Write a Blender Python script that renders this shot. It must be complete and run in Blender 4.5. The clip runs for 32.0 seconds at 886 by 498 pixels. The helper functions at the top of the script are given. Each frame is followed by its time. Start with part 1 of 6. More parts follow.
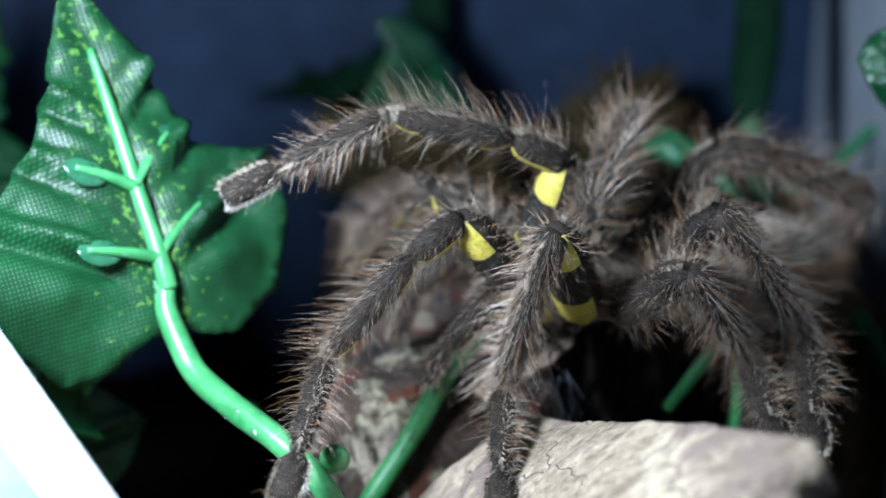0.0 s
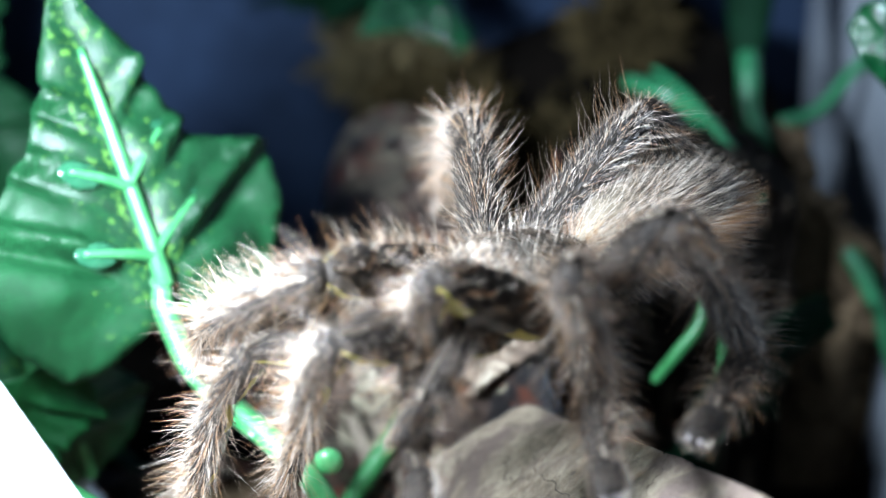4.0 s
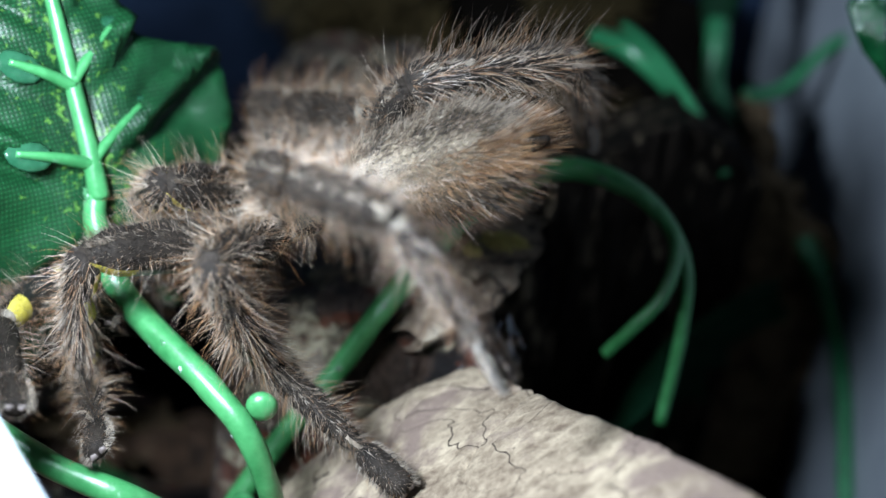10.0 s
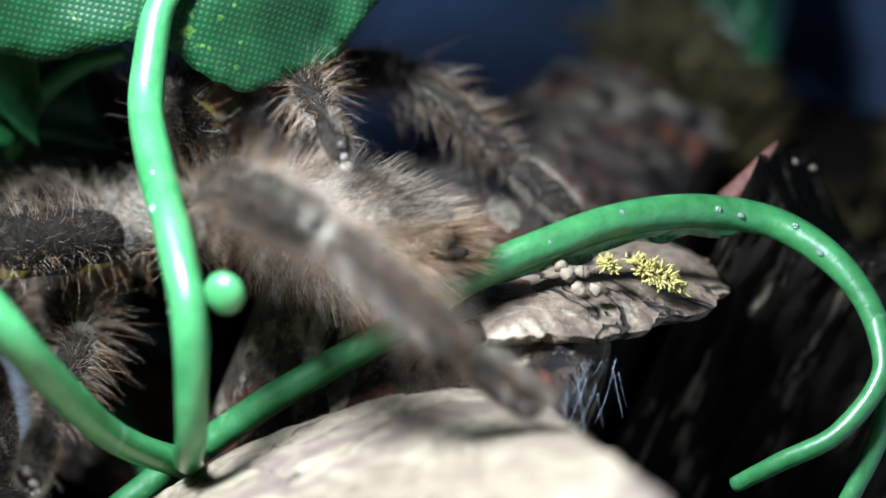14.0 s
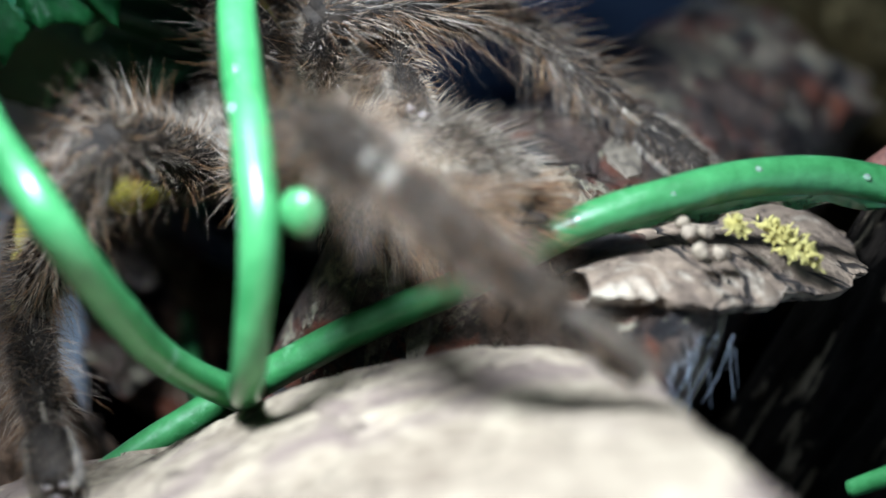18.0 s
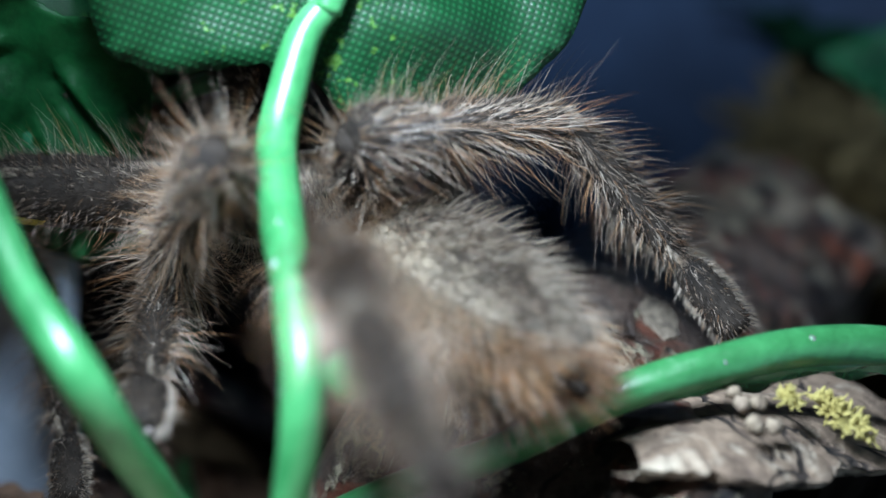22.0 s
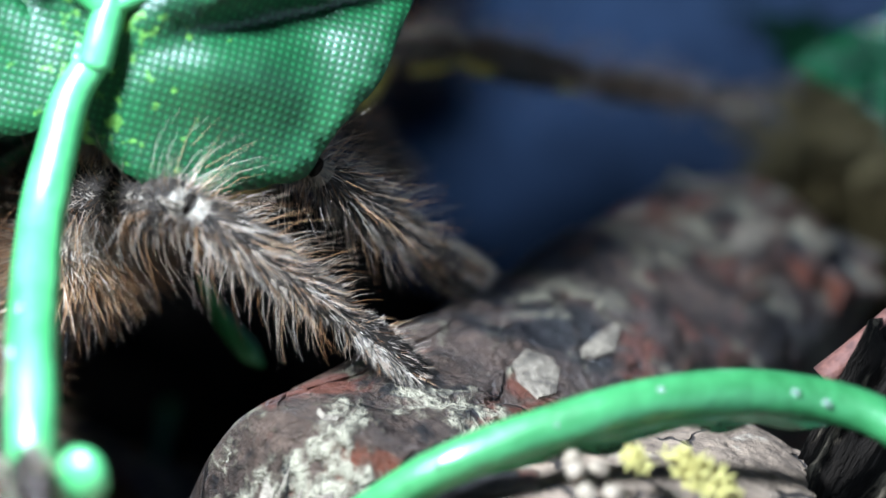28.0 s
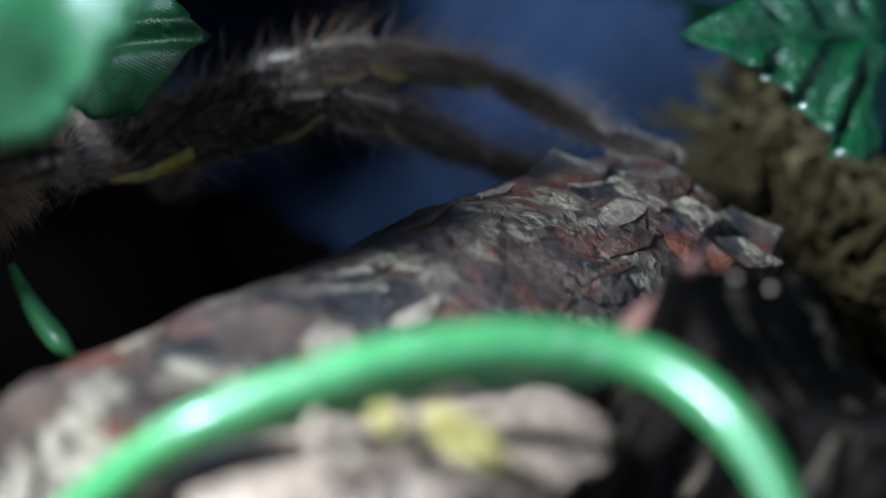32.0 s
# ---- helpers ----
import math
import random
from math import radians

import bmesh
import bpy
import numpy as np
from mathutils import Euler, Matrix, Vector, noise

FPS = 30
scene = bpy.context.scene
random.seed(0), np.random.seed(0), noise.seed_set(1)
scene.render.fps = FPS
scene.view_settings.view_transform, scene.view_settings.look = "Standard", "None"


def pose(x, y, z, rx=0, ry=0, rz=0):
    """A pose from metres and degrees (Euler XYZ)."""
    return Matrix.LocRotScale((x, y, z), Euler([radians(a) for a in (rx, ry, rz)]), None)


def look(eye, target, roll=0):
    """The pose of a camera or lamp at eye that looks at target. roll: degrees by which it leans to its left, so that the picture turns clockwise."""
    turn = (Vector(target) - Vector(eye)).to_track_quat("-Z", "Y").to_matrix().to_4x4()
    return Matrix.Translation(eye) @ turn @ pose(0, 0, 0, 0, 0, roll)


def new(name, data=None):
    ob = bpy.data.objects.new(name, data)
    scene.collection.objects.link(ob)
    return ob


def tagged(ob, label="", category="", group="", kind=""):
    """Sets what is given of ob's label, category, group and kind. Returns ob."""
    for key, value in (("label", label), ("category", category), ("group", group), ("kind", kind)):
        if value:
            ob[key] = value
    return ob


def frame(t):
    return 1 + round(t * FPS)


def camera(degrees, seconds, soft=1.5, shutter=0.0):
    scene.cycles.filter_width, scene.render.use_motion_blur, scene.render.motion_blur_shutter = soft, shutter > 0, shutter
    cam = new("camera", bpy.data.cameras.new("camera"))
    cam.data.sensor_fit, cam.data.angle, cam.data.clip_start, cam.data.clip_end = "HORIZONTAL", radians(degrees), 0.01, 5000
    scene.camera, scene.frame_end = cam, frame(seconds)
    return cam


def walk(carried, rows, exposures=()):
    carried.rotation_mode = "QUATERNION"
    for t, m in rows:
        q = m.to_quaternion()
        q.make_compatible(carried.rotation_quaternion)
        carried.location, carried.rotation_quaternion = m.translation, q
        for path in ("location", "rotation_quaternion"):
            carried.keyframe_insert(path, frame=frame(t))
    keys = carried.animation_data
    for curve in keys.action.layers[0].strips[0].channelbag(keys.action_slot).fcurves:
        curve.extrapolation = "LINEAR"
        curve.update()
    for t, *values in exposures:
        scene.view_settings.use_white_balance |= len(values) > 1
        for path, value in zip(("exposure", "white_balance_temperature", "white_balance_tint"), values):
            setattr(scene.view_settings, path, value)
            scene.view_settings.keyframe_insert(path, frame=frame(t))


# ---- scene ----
cam = camera(24.98, 32.0, soft=1.6)
PATH = [
    (0.0, look((0.0021, -0.1597, 0.0926), (0.0033, -0.0484, 0.0480), 0.03)),
    (0.5, look((0.0040, -0.1597, 0.0992), (0.0041, -0.0501, 0.0504), -0.39)),
    (1.0, look((0.0030, -0.1598, 0.1055), (0.0032, -0.0508, 0.0554), -1.10)),
    (1.5, look((0.0056, -0.1586, 0.1079), (0.0084, -0.0511, 0.0548), -0.43)),
    (2.0, look((0.0099, -0.1532, 0.1172), (0.0126, -0.0484, 0.0588), -0.46)),
    (2.5, look((0.0200, -0.1535, 0.1061), (0.0154, -0.0454, 0.0543), -4.00)),
    (3.0, look((0.0109, -0.1489, 0.1154), (0.0120, -0.0448, 0.0557), -1.13)),
    (3.5, look((0.0058, -0.1507, 0.1126), (0.0077, -0.0461, 0.0539), -0.66)),
    (4.0, look((0.0050, -0.1529, 0.1133), (0.0046, -0.0488, 0.0537), -0.82)),
    (4.5, look((0.0040, -0.1548, 0.1143), (0.0024, -0.0513, 0.0536), -0.41)),
    (6.5, look((-0.0063, -0.1481, 0.1130), (0.0007, -0.0474, 0.0481), 4.26)),
    (7.0, look((-0.0070, -0.1474, 0.1128), (0.0003, -0.0467, 0.0481), 4.57)),
    (7.5, look((-0.0064, -0.1474, 0.1128), (0.0014, -0.0466, 0.0481), 4.92)),
    (8.0, look((-0.0066, -0.1474, 0.1120), (0.0018, -0.0458, 0.0486), 5.94)),
    (8.5, look((-0.0061, -0.1466, 0.1113), (0.0026, -0.0450, 0.0481), 6.14)),
    (9.0, look((-0.0060, -0.1462, 0.1105), (0.0030, -0.0444, 0.0476), 6.84)),
    (9.5, look((-0.0054, -0.1448, 0.1093), (0.0035, -0.0427, 0.0469), 7.37)),
    (10.0, look((-0.0033, -0.1429, 0.1069), (0.0056, -0.0404, 0.0450), 7.96)),
    (10.5, look((0.0007, -0.1417, 0.1016), (0.0056, -0.0374, 0.0426), 7.58)),
    (11.0, look((0.0089, -0.1382, 0.0962), (0.0086, -0.0330, 0.0385), 6.56)),
    (11.5, look((0.0146, -0.1313, 0.0910), (0.0093, -0.0263, 0.0331), 8.90)),
    (12.0, look((0.0195, -0.1264, 0.0856), (0.0074, -0.0207, 0.0299), 11.68)),
    (12.5, look((0.0220, -0.1220, 0.0797), (0.0038, -0.0152, 0.0282), 15.43)),
    (13.0, look((0.0239, -0.1188, 0.0750), (0.0009, -0.0121, 0.0253), 19.49)),
    (13.5, look((0.0235, -0.1152, 0.0734), (0.0010, -0.0087, 0.0229), 22.47)),
    (14.0, look((0.0252, -0.1138, 0.0726), (0.0007, -0.0079, 0.0216), 22.80)),
    (14.5, look((0.0247, -0.1113, 0.0710), (-0.0017, -0.0061, 0.0197), 23.66)),
    (15.0, look((0.0249, -0.1104, 0.0699), (-0.0028, -0.0059, 0.0176), 24.10)),
    (15.5, look((0.0240, -0.1087, 0.0688), (-0.0044, -0.0047, 0.0162), 24.85)),
    (17.5, look((0.0227, -0.1044, 0.0681), (-0.0045, -0.0020, 0.0117), 27.87)),
    (18.0, look((0.0221, -0.1030, 0.0670), (-0.0050, -0.0005, 0.0107), 28.20)),
    (18.5, look((0.0205, -0.1003, 0.0650), (-0.0060, 0.0028, 0.0097), 28.98)),
    (19.0, look((0.0197, -0.0979, 0.0636), (-0.0068, 0.0056, 0.0088), 29.51)),
    (19.5, look((0.0186, -0.0973, 0.0636), (-0.0075, 0.0073, 0.0109), 29.52)),
    (20.0, look((0.0199, -0.0977, 0.0642), (-0.0080, 0.0067, 0.0120), 29.39)),
    (20.5, look((0.0198, -0.0992, 0.0645), (-0.0084, 0.0052, 0.0126), 29.15)),
    (21.0, look((0.0184, -0.0999, 0.0651), (-0.0092, 0.0047, 0.0131), 29.36)),
    (21.5, look((0.0172, -0.1009, 0.0657), (-0.0101, 0.0042, 0.0146), 29.78)),
    (22.0, look((0.0155, -0.1009, 0.0643), (-0.0122, 0.0051, 0.0154), 29.75)),
    (22.5, look((0.0158, -0.1003, 0.0646), (-0.0125, 0.0055, 0.0157), 29.37)),
    (23.0, look((0.0159, -0.0998, 0.0650), (-0.0122, 0.0060, 0.0157), 28.93)),
    (23.5, look((0.0160, -0.0989, 0.0656), (-0.0123, 0.0066, 0.0160), 28.61)),
    (24.0, look((0.0167, -0.0980, 0.0658), (-0.0119, 0.0074, 0.0160), 28.31)),
    (24.5, look((0.0169, -0.0965, 0.0663), (-0.0118, 0.0087, 0.0163), 28.01)),
    (26.5, look((0.0167, -0.0911, 0.0688), (-0.0133, 0.0131, 0.0175), 24.84)),
    (27.0, look((0.0199, -0.0891, 0.0689), (-0.0122, 0.0143, 0.0170), 24.29)),
    (27.5, look((0.0248, -0.0854, 0.0688), (-0.0110, 0.0162, 0.0160), 22.90)),
    (28.0, look((0.0286, -0.0822, 0.0688), (-0.0127, 0.0172, 0.0158), 21.91)),
    (28.5, look((0.0333, -0.0809, 0.0677), (-0.0104, 0.0183, 0.0160), 21.40)),
    (29.0, look((0.0363, -0.0795, 0.0673), (-0.0096, 0.0187, 0.0160), 21.07)),
    (29.5, look((0.0401, -0.0789, 0.0673), (-0.0084, 0.0185, 0.0166), 20.27)),
    (30.0, look((0.0415, -0.0770, 0.0668), (-0.0082, 0.0200, 0.0166), 19.45)),
    (30.5, look((0.0434, -0.0748, 0.0668), (-0.0072, 0.0217, 0.0166), 18.73)),
    (31.0, look((0.0434, -0.0724, 0.0668), (-0.0081, 0.0235, 0.0164), 18.11)),
    (31.5, look((0.0426, -0.0702, 0.0663), (-0.0087, 0.0253, 0.0148), 17.53)),
    (32.0, look((0.0412, -0.0692, 0.0662), (-0.0087, 0.0269, 0.0146), 17.84)),
]
walk(cam, PATH, [(0.0, -0.1, 6150, 10), (2.0, 0.28, 6100, 10), (3.0, 0.68, 6200, 10), (4.5, 0.52, 6400, 10), (7.0, 0.0, 6400, 10), (9.0, -0.3, 6500, 10), (10.0, -0.4, 6500, 10), (11.0, 0.0, 6500, 10), (12.0, 0.05, 6500, 10), (14.0, 0.3, 6500, 10), (18.0, 0.25, 6400, 10), (20.0, 0.1, 6300, 9), (22.0, -0.05, 6200, 8), (24.0, -0.05, 6200, 8), (27.0, 0.45, 6100, 9), (28.0, 0.9, 6100, 10), (29.0, 1.1, 6100, 10), (30.0, 1.1, 6100, 10), (32.0, 0.85, 6200, 12)])
CM = 0.01


def cm(x, y, z):
    return Vector((x, y, z)) * CM


# ---- light ----
world = bpy.data.worlds.new("world")
scene.world = world
world.use_nodes = True
world.node_tree.nodes["Background"].inputs[0].default_value = (0.55, 0.68, 1.0, 1)
world.node_tree.nodes["Background"].inputs[1].default_value = 0.004
lamp_data = bpy.data.lights.new("terrarium_lamp", "AREA")
lamp_data.energy, lamp_data.size, lamp_data.color = 0.215, 0.018, (0.84, 1.0, 1.18)
lamp = new("terrarium_lamp", lamp_data)
lamp.matrix_world = look(cm(-3.4, -5.9, 7.2), cm(-0.2, -1.6, 2.5))
scene.view_settings.exposure = 0.0


# ---- materials ----
def material(name, low, high, scale, rough=0.6, bump=0.3, fine=6.0, spots=None, spec=0.5, patch=1.9, edge=0.09, veins=None, coat=0.0, relief=0.0003, metal=0.0, stretch=None):
    """Two colours mixed by noise at two scales, an optional third colour in patches, and relief."""
    m = bpy.data.materials.new(name)
    m.use_nodes = True
    n, link = m.node_tree.nodes, m.node_tree.links.new
    b = n["Principled BSDF"]
    b.inputs["Roughness"].default_value = rough
    b.inputs["Specular IOR Level"].default_value = spec
    b.inputs["Coat Weight"].default_value = coat
    b.inputs["Coat Roughness"].default_value = 0.12
    b.inputs["Metallic"].default_value = metal
    place = n.new("ShaderNodeTexCoord").outputs["Object"]
    if stretch:
        grain = n.new("ShaderNodeMapping")
        grain.inputs["Scale"].default_value = stretch
        link(place, grain.inputs["Vector"])
        place = grain.outputs["Vector"]
    big, small = n.new("ShaderNodeTexNoise"), n.new("ShaderNodeTexNoise")
    for tex, s, d in ((big, scale, 6), (small, scale * fine, 5)):
        tex.inputs["Scale"].default_value, tex.inputs["Detail"].default_value = s, d
        tex.inputs["Roughness"].default_value = 0.62
        link(place, tex.inputs["Vector"])
    mix = n.new("ShaderNodeMath")
    mix.operation = "MULTIPLY_ADD"
    mix.inputs[1].default_value = 0.45
    link(small.outputs[0], mix.inputs[0])
    half = n.new("ShaderNodeMath")
    half.operation = "MULTIPLY"
    half.inputs[1].default_value = 0.55
    link(big.outputs[0], half.inputs[0])
    link(half.outputs[0], mix.inputs[2])
    ramp = n.new("ShaderNodeValToRGB")
    ramp.color_ramp.elements[0].position, ramp.color_ramp.elements[1].position = 0.36, 0.64
    ramp.color_ramp.elements[0].color, ramp.color_ramp.elements[1].color = (*low, 1), (*high, 1)
    link(mix.outputs[0], ramp.inputs[0])
    colour = ramp.outputs[0]
    if spots:
        third, share = spots
        tex = n.new("ShaderNodeTexNoise")
        tex.inputs["Scale"].default_value, tex.inputs["Detail"].default_value = scale * patch, 7
        tex.inputs["Roughness"].default_value, tex.inputs["Distortion"].default_value = 0.65, 0.5
        link(place, tex.inputs["Vector"])
        cut = n.new("ShaderNodeValToRGB")
        cut.color_ramp.elements[0].position, cut.color_ramp.elements[1].position = 1 - share, 1 - share + edge
        link(tex.outputs[0], cut.inputs[0])
        blend = n.new("ShaderNodeMix")
        blend.data_type = "RGBA"
        link(cut.outputs[0], blend.inputs[0])
        link(colour, blend.inputs[6])
        blend.inputs[7].default_value = (*third, 1)
        colour = blend.outputs[2]
    height = mix.outputs[0]
    if veins:
        dark, size, width = veins
        tex = n.new("ShaderNodeTexNoise")
        tex.inputs["Scale"].default_value, tex.inputs["Detail"].default_value = size, 3
        tex.inputs["Distortion"].default_value = 0.6
        link(place, tex.inputs["Vector"])
        gap = n.new("ShaderNodeMath")
        gap.operation = "SUBTRACT"
        gap.inputs[1].default_value = 0.5
        link(tex.outputs[0], gap.inputs[0])
        mag = n.new("ShaderNodeMath")
        mag.operation = "ABSOLUTE"
        link(gap.outputs[0], mag.inputs[0])
        line = n.new("ShaderNodeMapRange")
        line.inputs["From Min"].default_value, line.inputs["From Max"].default_value = width * 0.35, width
        link(mag.outputs[0], line.inputs["Value"])
        seam = n.new("ShaderNodeMix")
        seam.data_type = "RGBA"
        link(line.outputs[0], seam.inputs[0])
        seam.inputs[6].default_value = (*dark, 1)
        link(colour, seam.inputs[7])
        colour = seam.outputs[2]
        low_line = n.new("ShaderNodeMath")
        low_line.operation = "MULTIPLY_ADD"
        low_line.inputs[1].default_value = 0.5
        link(line.outputs[0], low_line.inputs[0])
        link(mix.outputs[0], low_line.inputs[2])
        height = low_line.outputs[0]
    link(colour, b.inputs["Base Color"])
    if bump:
        bn = n.new("ShaderNodeBump")
        bn.inputs["Strength"].default_value, bn.inputs["Distance"].default_value = bump, relief
        link(height, bn.inputs["Height"])
        link(bn.outputs[0], b.inputs["Normal"])
    return m


PALE_BARK = material("pale_bark", (0.12, 0.082, 0.054), (0.42, 0.335, 0.235), 110, 0.85, 1.0, 8, ((0.17, 0.12, 0.095), 0.49), relief=0.0006, patch=0.9, veins=((0.09, 0.062, 0.045), 120, 0.006))
DARK_WOOD = material("dark_wood", (0.002, 0.0017, 0.0016), (0.016, 0.012, 0.009), 240, 0.8, 1.0, 5, ((0.20, 0.155, 0.105), 0.44), relief=0.0012, spec=0.06, stretch=(1.0, 1.0, 0.16), edge=0.08)
RED_WOOD = material("red_wood", (0.03, 0.008, 0.006), (0.16, 0.06, 0.04), 300, 0.75, 0.8)
# darker than damp soil: shade of the pit and hollows is in the colour
SHADED_SOIL = material("soil", (0.001, 0.0008, 0.0006), (0.004, 0.003, 0.0022), 160, 0.95, 1.0, 5, spec=0.05)
CORK = material("cork", (0.026, 0.017, 0.010), (0.22, 0.155, 0.092), 130, 0.9, 1.0, 5, relief=0.001, spec=0.1)
STEM = material("stem_plastic", (0.026, 0.17, 0.05), (0.075, 0.33, 0.115), 150, 0.38, 0.6, 5, ((0.34, 0.56, 0.42), 0.38), coat=0.5, edge=0.16)
STEM.node_tree.nodes["Principled BSDF"].inputs["Coat Roughness"].default_value = 0.3
VINE = material("vine_plastic", (0.018, 0.11, 0.03), (0.045, 0.22, 0.07), 170, 0.42, 0.6, 6, ((0.16, 0.34, 0.19), 0.40), coat=0.3, edge=0.2)
# dark green of the straps; on the far leaves it also paints deep shade
DARK_SHADED_GREEN = material("dark_shaded_green_plastic", (0.001, 0.010, 0.004), (0.003, 0.024, 0.010), 90, 0.75, 0.3, spec=0.08)
# darker copy of the leaf cloth, with the shade put into the colour
SHADED_LEAF = material("shaded_leaf_cloth", (0.002, 0.028, 0.007), (0.006, 0.065, 0.016), 90, 0.5, 0.5, 12, spec=0.2)
GLOSSY = material("glossy_leaf", (0.002, 0.03, 0.010), (0.006, 0.07, 0.022), 90, 0.2, 1.0, 4, coat=0.8, relief=0.0008)
# the dry moss at under half brightness, shade put into its colour
SHADED_MOSS = material("shaded_moss", (0.012, 0.009, 0.004), (0.085, 0.062, 0.026), 500, 0.9, 0.6, spec=0.1)
# second vine green for the far stems, muted in colour for their shade
SHADED_VINE = material("shaded_vine_plastic", (0.012, 0.10, 0.04), (0.03, 0.21, 0.085), 150, 0.35, 0.3, 6, coat=0.2)
PANEL = material("pale_plastic", (0.09, 0.12, 0.17), (0.17, 0.22, 0.29), 60, 0.35, 0.1, 8, ((0.4, 0.46, 0.52), 0.30))
PALE_PANEL = material("hazy_plastic", (0.26, 0.32, 0.40), (0.42, 0.49, 0.57), 70, 0.4, 0.2, 8)
RED_BARK = material("reddish_bark", (0.014, 0.008, 0.005), (0.22, 0.125, 0.075), 120, 0.85, 1.0, 5, ((0.34, 0.25, 0.16), 0.36), relief=0.0008)
RED_FLAKE = material("red_brown_flake", (0.016, 0.009, 0.006), (0.13, 0.07, 0.045), 300, 0.5, 0.9, 6, ((0.26, 0.21, 0.15), 0.38), relief=0.0009)
LICHEN = material("pale_flake", (0.035, 0.025, 0.018), (0.27, 0.215, 0.155), 350, 0.8, 1.0, 6, ((0.12, 0.07, 0.05), 0.40), relief=0.0006)
LEDGE_BARK = material("torn_bark", (0.06, 0.038, 0.026), (0.31, 0.22, 0.15), 150, 0.85, 1.0, 7, ((0.44, 0.37, 0.28), 0.47), relief=0.0008, patch=1.6, edge=0.12, veins=((0.02, 0.012, 0.008), 130, 0.014))
FILM = material("dried_glue", (0.025, 0.13, 0.045), (0.10, 0.27, 0.13), 260, 0.12, 0.6, 5, coat=0.5)
WHITE = material("white_plastic", (0.42, 0.46, 0.49), (0.56, 0.60, 0.62), 60, 0.3, 0.1)
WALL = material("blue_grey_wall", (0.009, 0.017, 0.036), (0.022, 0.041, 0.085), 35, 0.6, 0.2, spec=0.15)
# right wall: lamplight on it is put into this pale grey
LIT_WALL = material("lit_wall", (0.20, 0.225, 0.26), (0.30, 0.33, 0.37), 20, 0.5, 0.1)
MOSS = material("dry_moss", (0.03, 0.022, 0.008), (0.20, 0.155, 0.068), 500, 0.9, 0.6)
YELLOW_MOSS = material("yellow_moss", (0.28, 0.22, 0.05), (0.52, 0.45, 0.16), 700, 0.8, 0.5)
SKIN = material("spider_skin", (0.005, 0.0038, 0.003), (0.034, 0.026, 0.020), 420, 0.75, 0.6, 5, spec=0.15)
BACK = material("carapace_hair", (0.05, 0.041, 0.033), (0.20, 0.17, 0.135), 380, 0.75, 0.6, 8)
BELLY = material("abdomen_hair", (0.06, 0.046, 0.032), (0.30, 0.24, 0.165), 330, 0.8, 0.7, 9)
BLACK = material("black_band", (0.004, 0.004, 0.004), (0.02, 0.018, 0.016), 400, 0.5, 0.3)
YELLOW = material("yellow_band", (0.34, 0.27, 0.03), (0.60, 0.50, 0.09), 500, 0.6, 0.3)
CREAM = material("cream_joint", (0.075, 0.063, 0.048), (0.25, 0.21, 0.16), 600, 0.7, 0.4)


def hair_material(name, *shades):
    """One shade for each hair, picked at random along a ramp."""
    m = bpy.data.materials.new(name)
    m.use_nodes = True
    n, link = m.node_tree.nodes, m.node_tree.links.new
    b = n["Principled BSDF"]
    b.inputs["Roughness"].default_value, b.inputs["Specular IOR Level"].default_value = 0.42, 0.45
    ramp = n.new("ShaderNodeValToRGB")
    while len(ramp.color_ramp.elements) < len(shades):
        ramp.color_ramp.elements.new(0.5)
    for k, c in enumerate(shades):
        ramp.color_ramp.elements[k].position = k / (len(shades) - 1)
        ramp.color_ramp.elements[k].color = (*c, 1)
    link(n.new("ShaderNodeNewGeometry").outputs["Random Per Island"], ramp.inputs[0])
    link(ramp.outputs[0], b.inputs["Base Color"])
    return m


FUZZ = hair_material("grey_brown_fuzz", (0.006, 0.005, 0.0045), (0.022, 0.0175, 0.015), (0.06, 0.048, 0.041), (0.18, 0.15, 0.13))
SETA = hair_material("tan_bristle", (0.06, 0.038, 0.024), (0.21, 0.145, 0.10), (0.40, 0.30, 0.22), (0.62, 0.52, 0.43))
RUST = hair_material("rusty_bristle", (0.10, 0.042, 0.016), (0.27, 0.13, 0.055), (0.46, 0.28, 0.15))
SILVER = hair_material("silvery_fur", (0.14, 0.108, 0.08), (0.34, 0.28, 0.22), (0.58, 0.50, 0.41))
HAIRS = (FUZZ, SETA, RUST, SILVER)
PINK = material("foot_pad", (0.08, 0.062, 0.058), (0.22, 0.18, 0.165), 700, 0.7, 0.3)
PAD = material("clear_glue", (0.012, 0.075, 0.035), (0.03, 0.13, 0.065), 300, 0.2, 0.2, 5, coat=0.5)
DROP = material("clear_drop", (0.9, 0.95, 0.92), (1, 1, 1), 100, 0.02, 0.0)
DROP.node_tree.nodes["Principled BSDF"].inputs["Transmission Weight"].default_value = 0.85
EYE = material("eye", (0.003, 0.003, 0.004), (0.006, 0.006, 0.008), 300, 0.08, 0.0)
WEB = material("web_silk", (0.18, 0.2, 0.24), (0.3, 0.33, 0.38), 300, 0.4, 0.0)


# ---- building helpers ----
def part(name, bm, mat, parent=None, label="", smooth=True):
    me = bpy.data.meshes.new(name)
    bm.normal_update()
    bm.to_mesh(me)
    bm.free()
    for m in mat if isinstance(mat, (list, tuple)) else (mat,):
        me.materials.append(m)
    if smooth:
        me.shade_smooth()
    ob = new(name, me)
    if parent is not None:
        ob.parent = parent
    if label:
        tagged(ob, label)
    return ob


def thing(name, at, label, category, group="", kind=""):
    ob = new(name)
    ob.empty_display_size = 0.005
    ob.location = at
    return tagged(ob, label, category, group, kind)


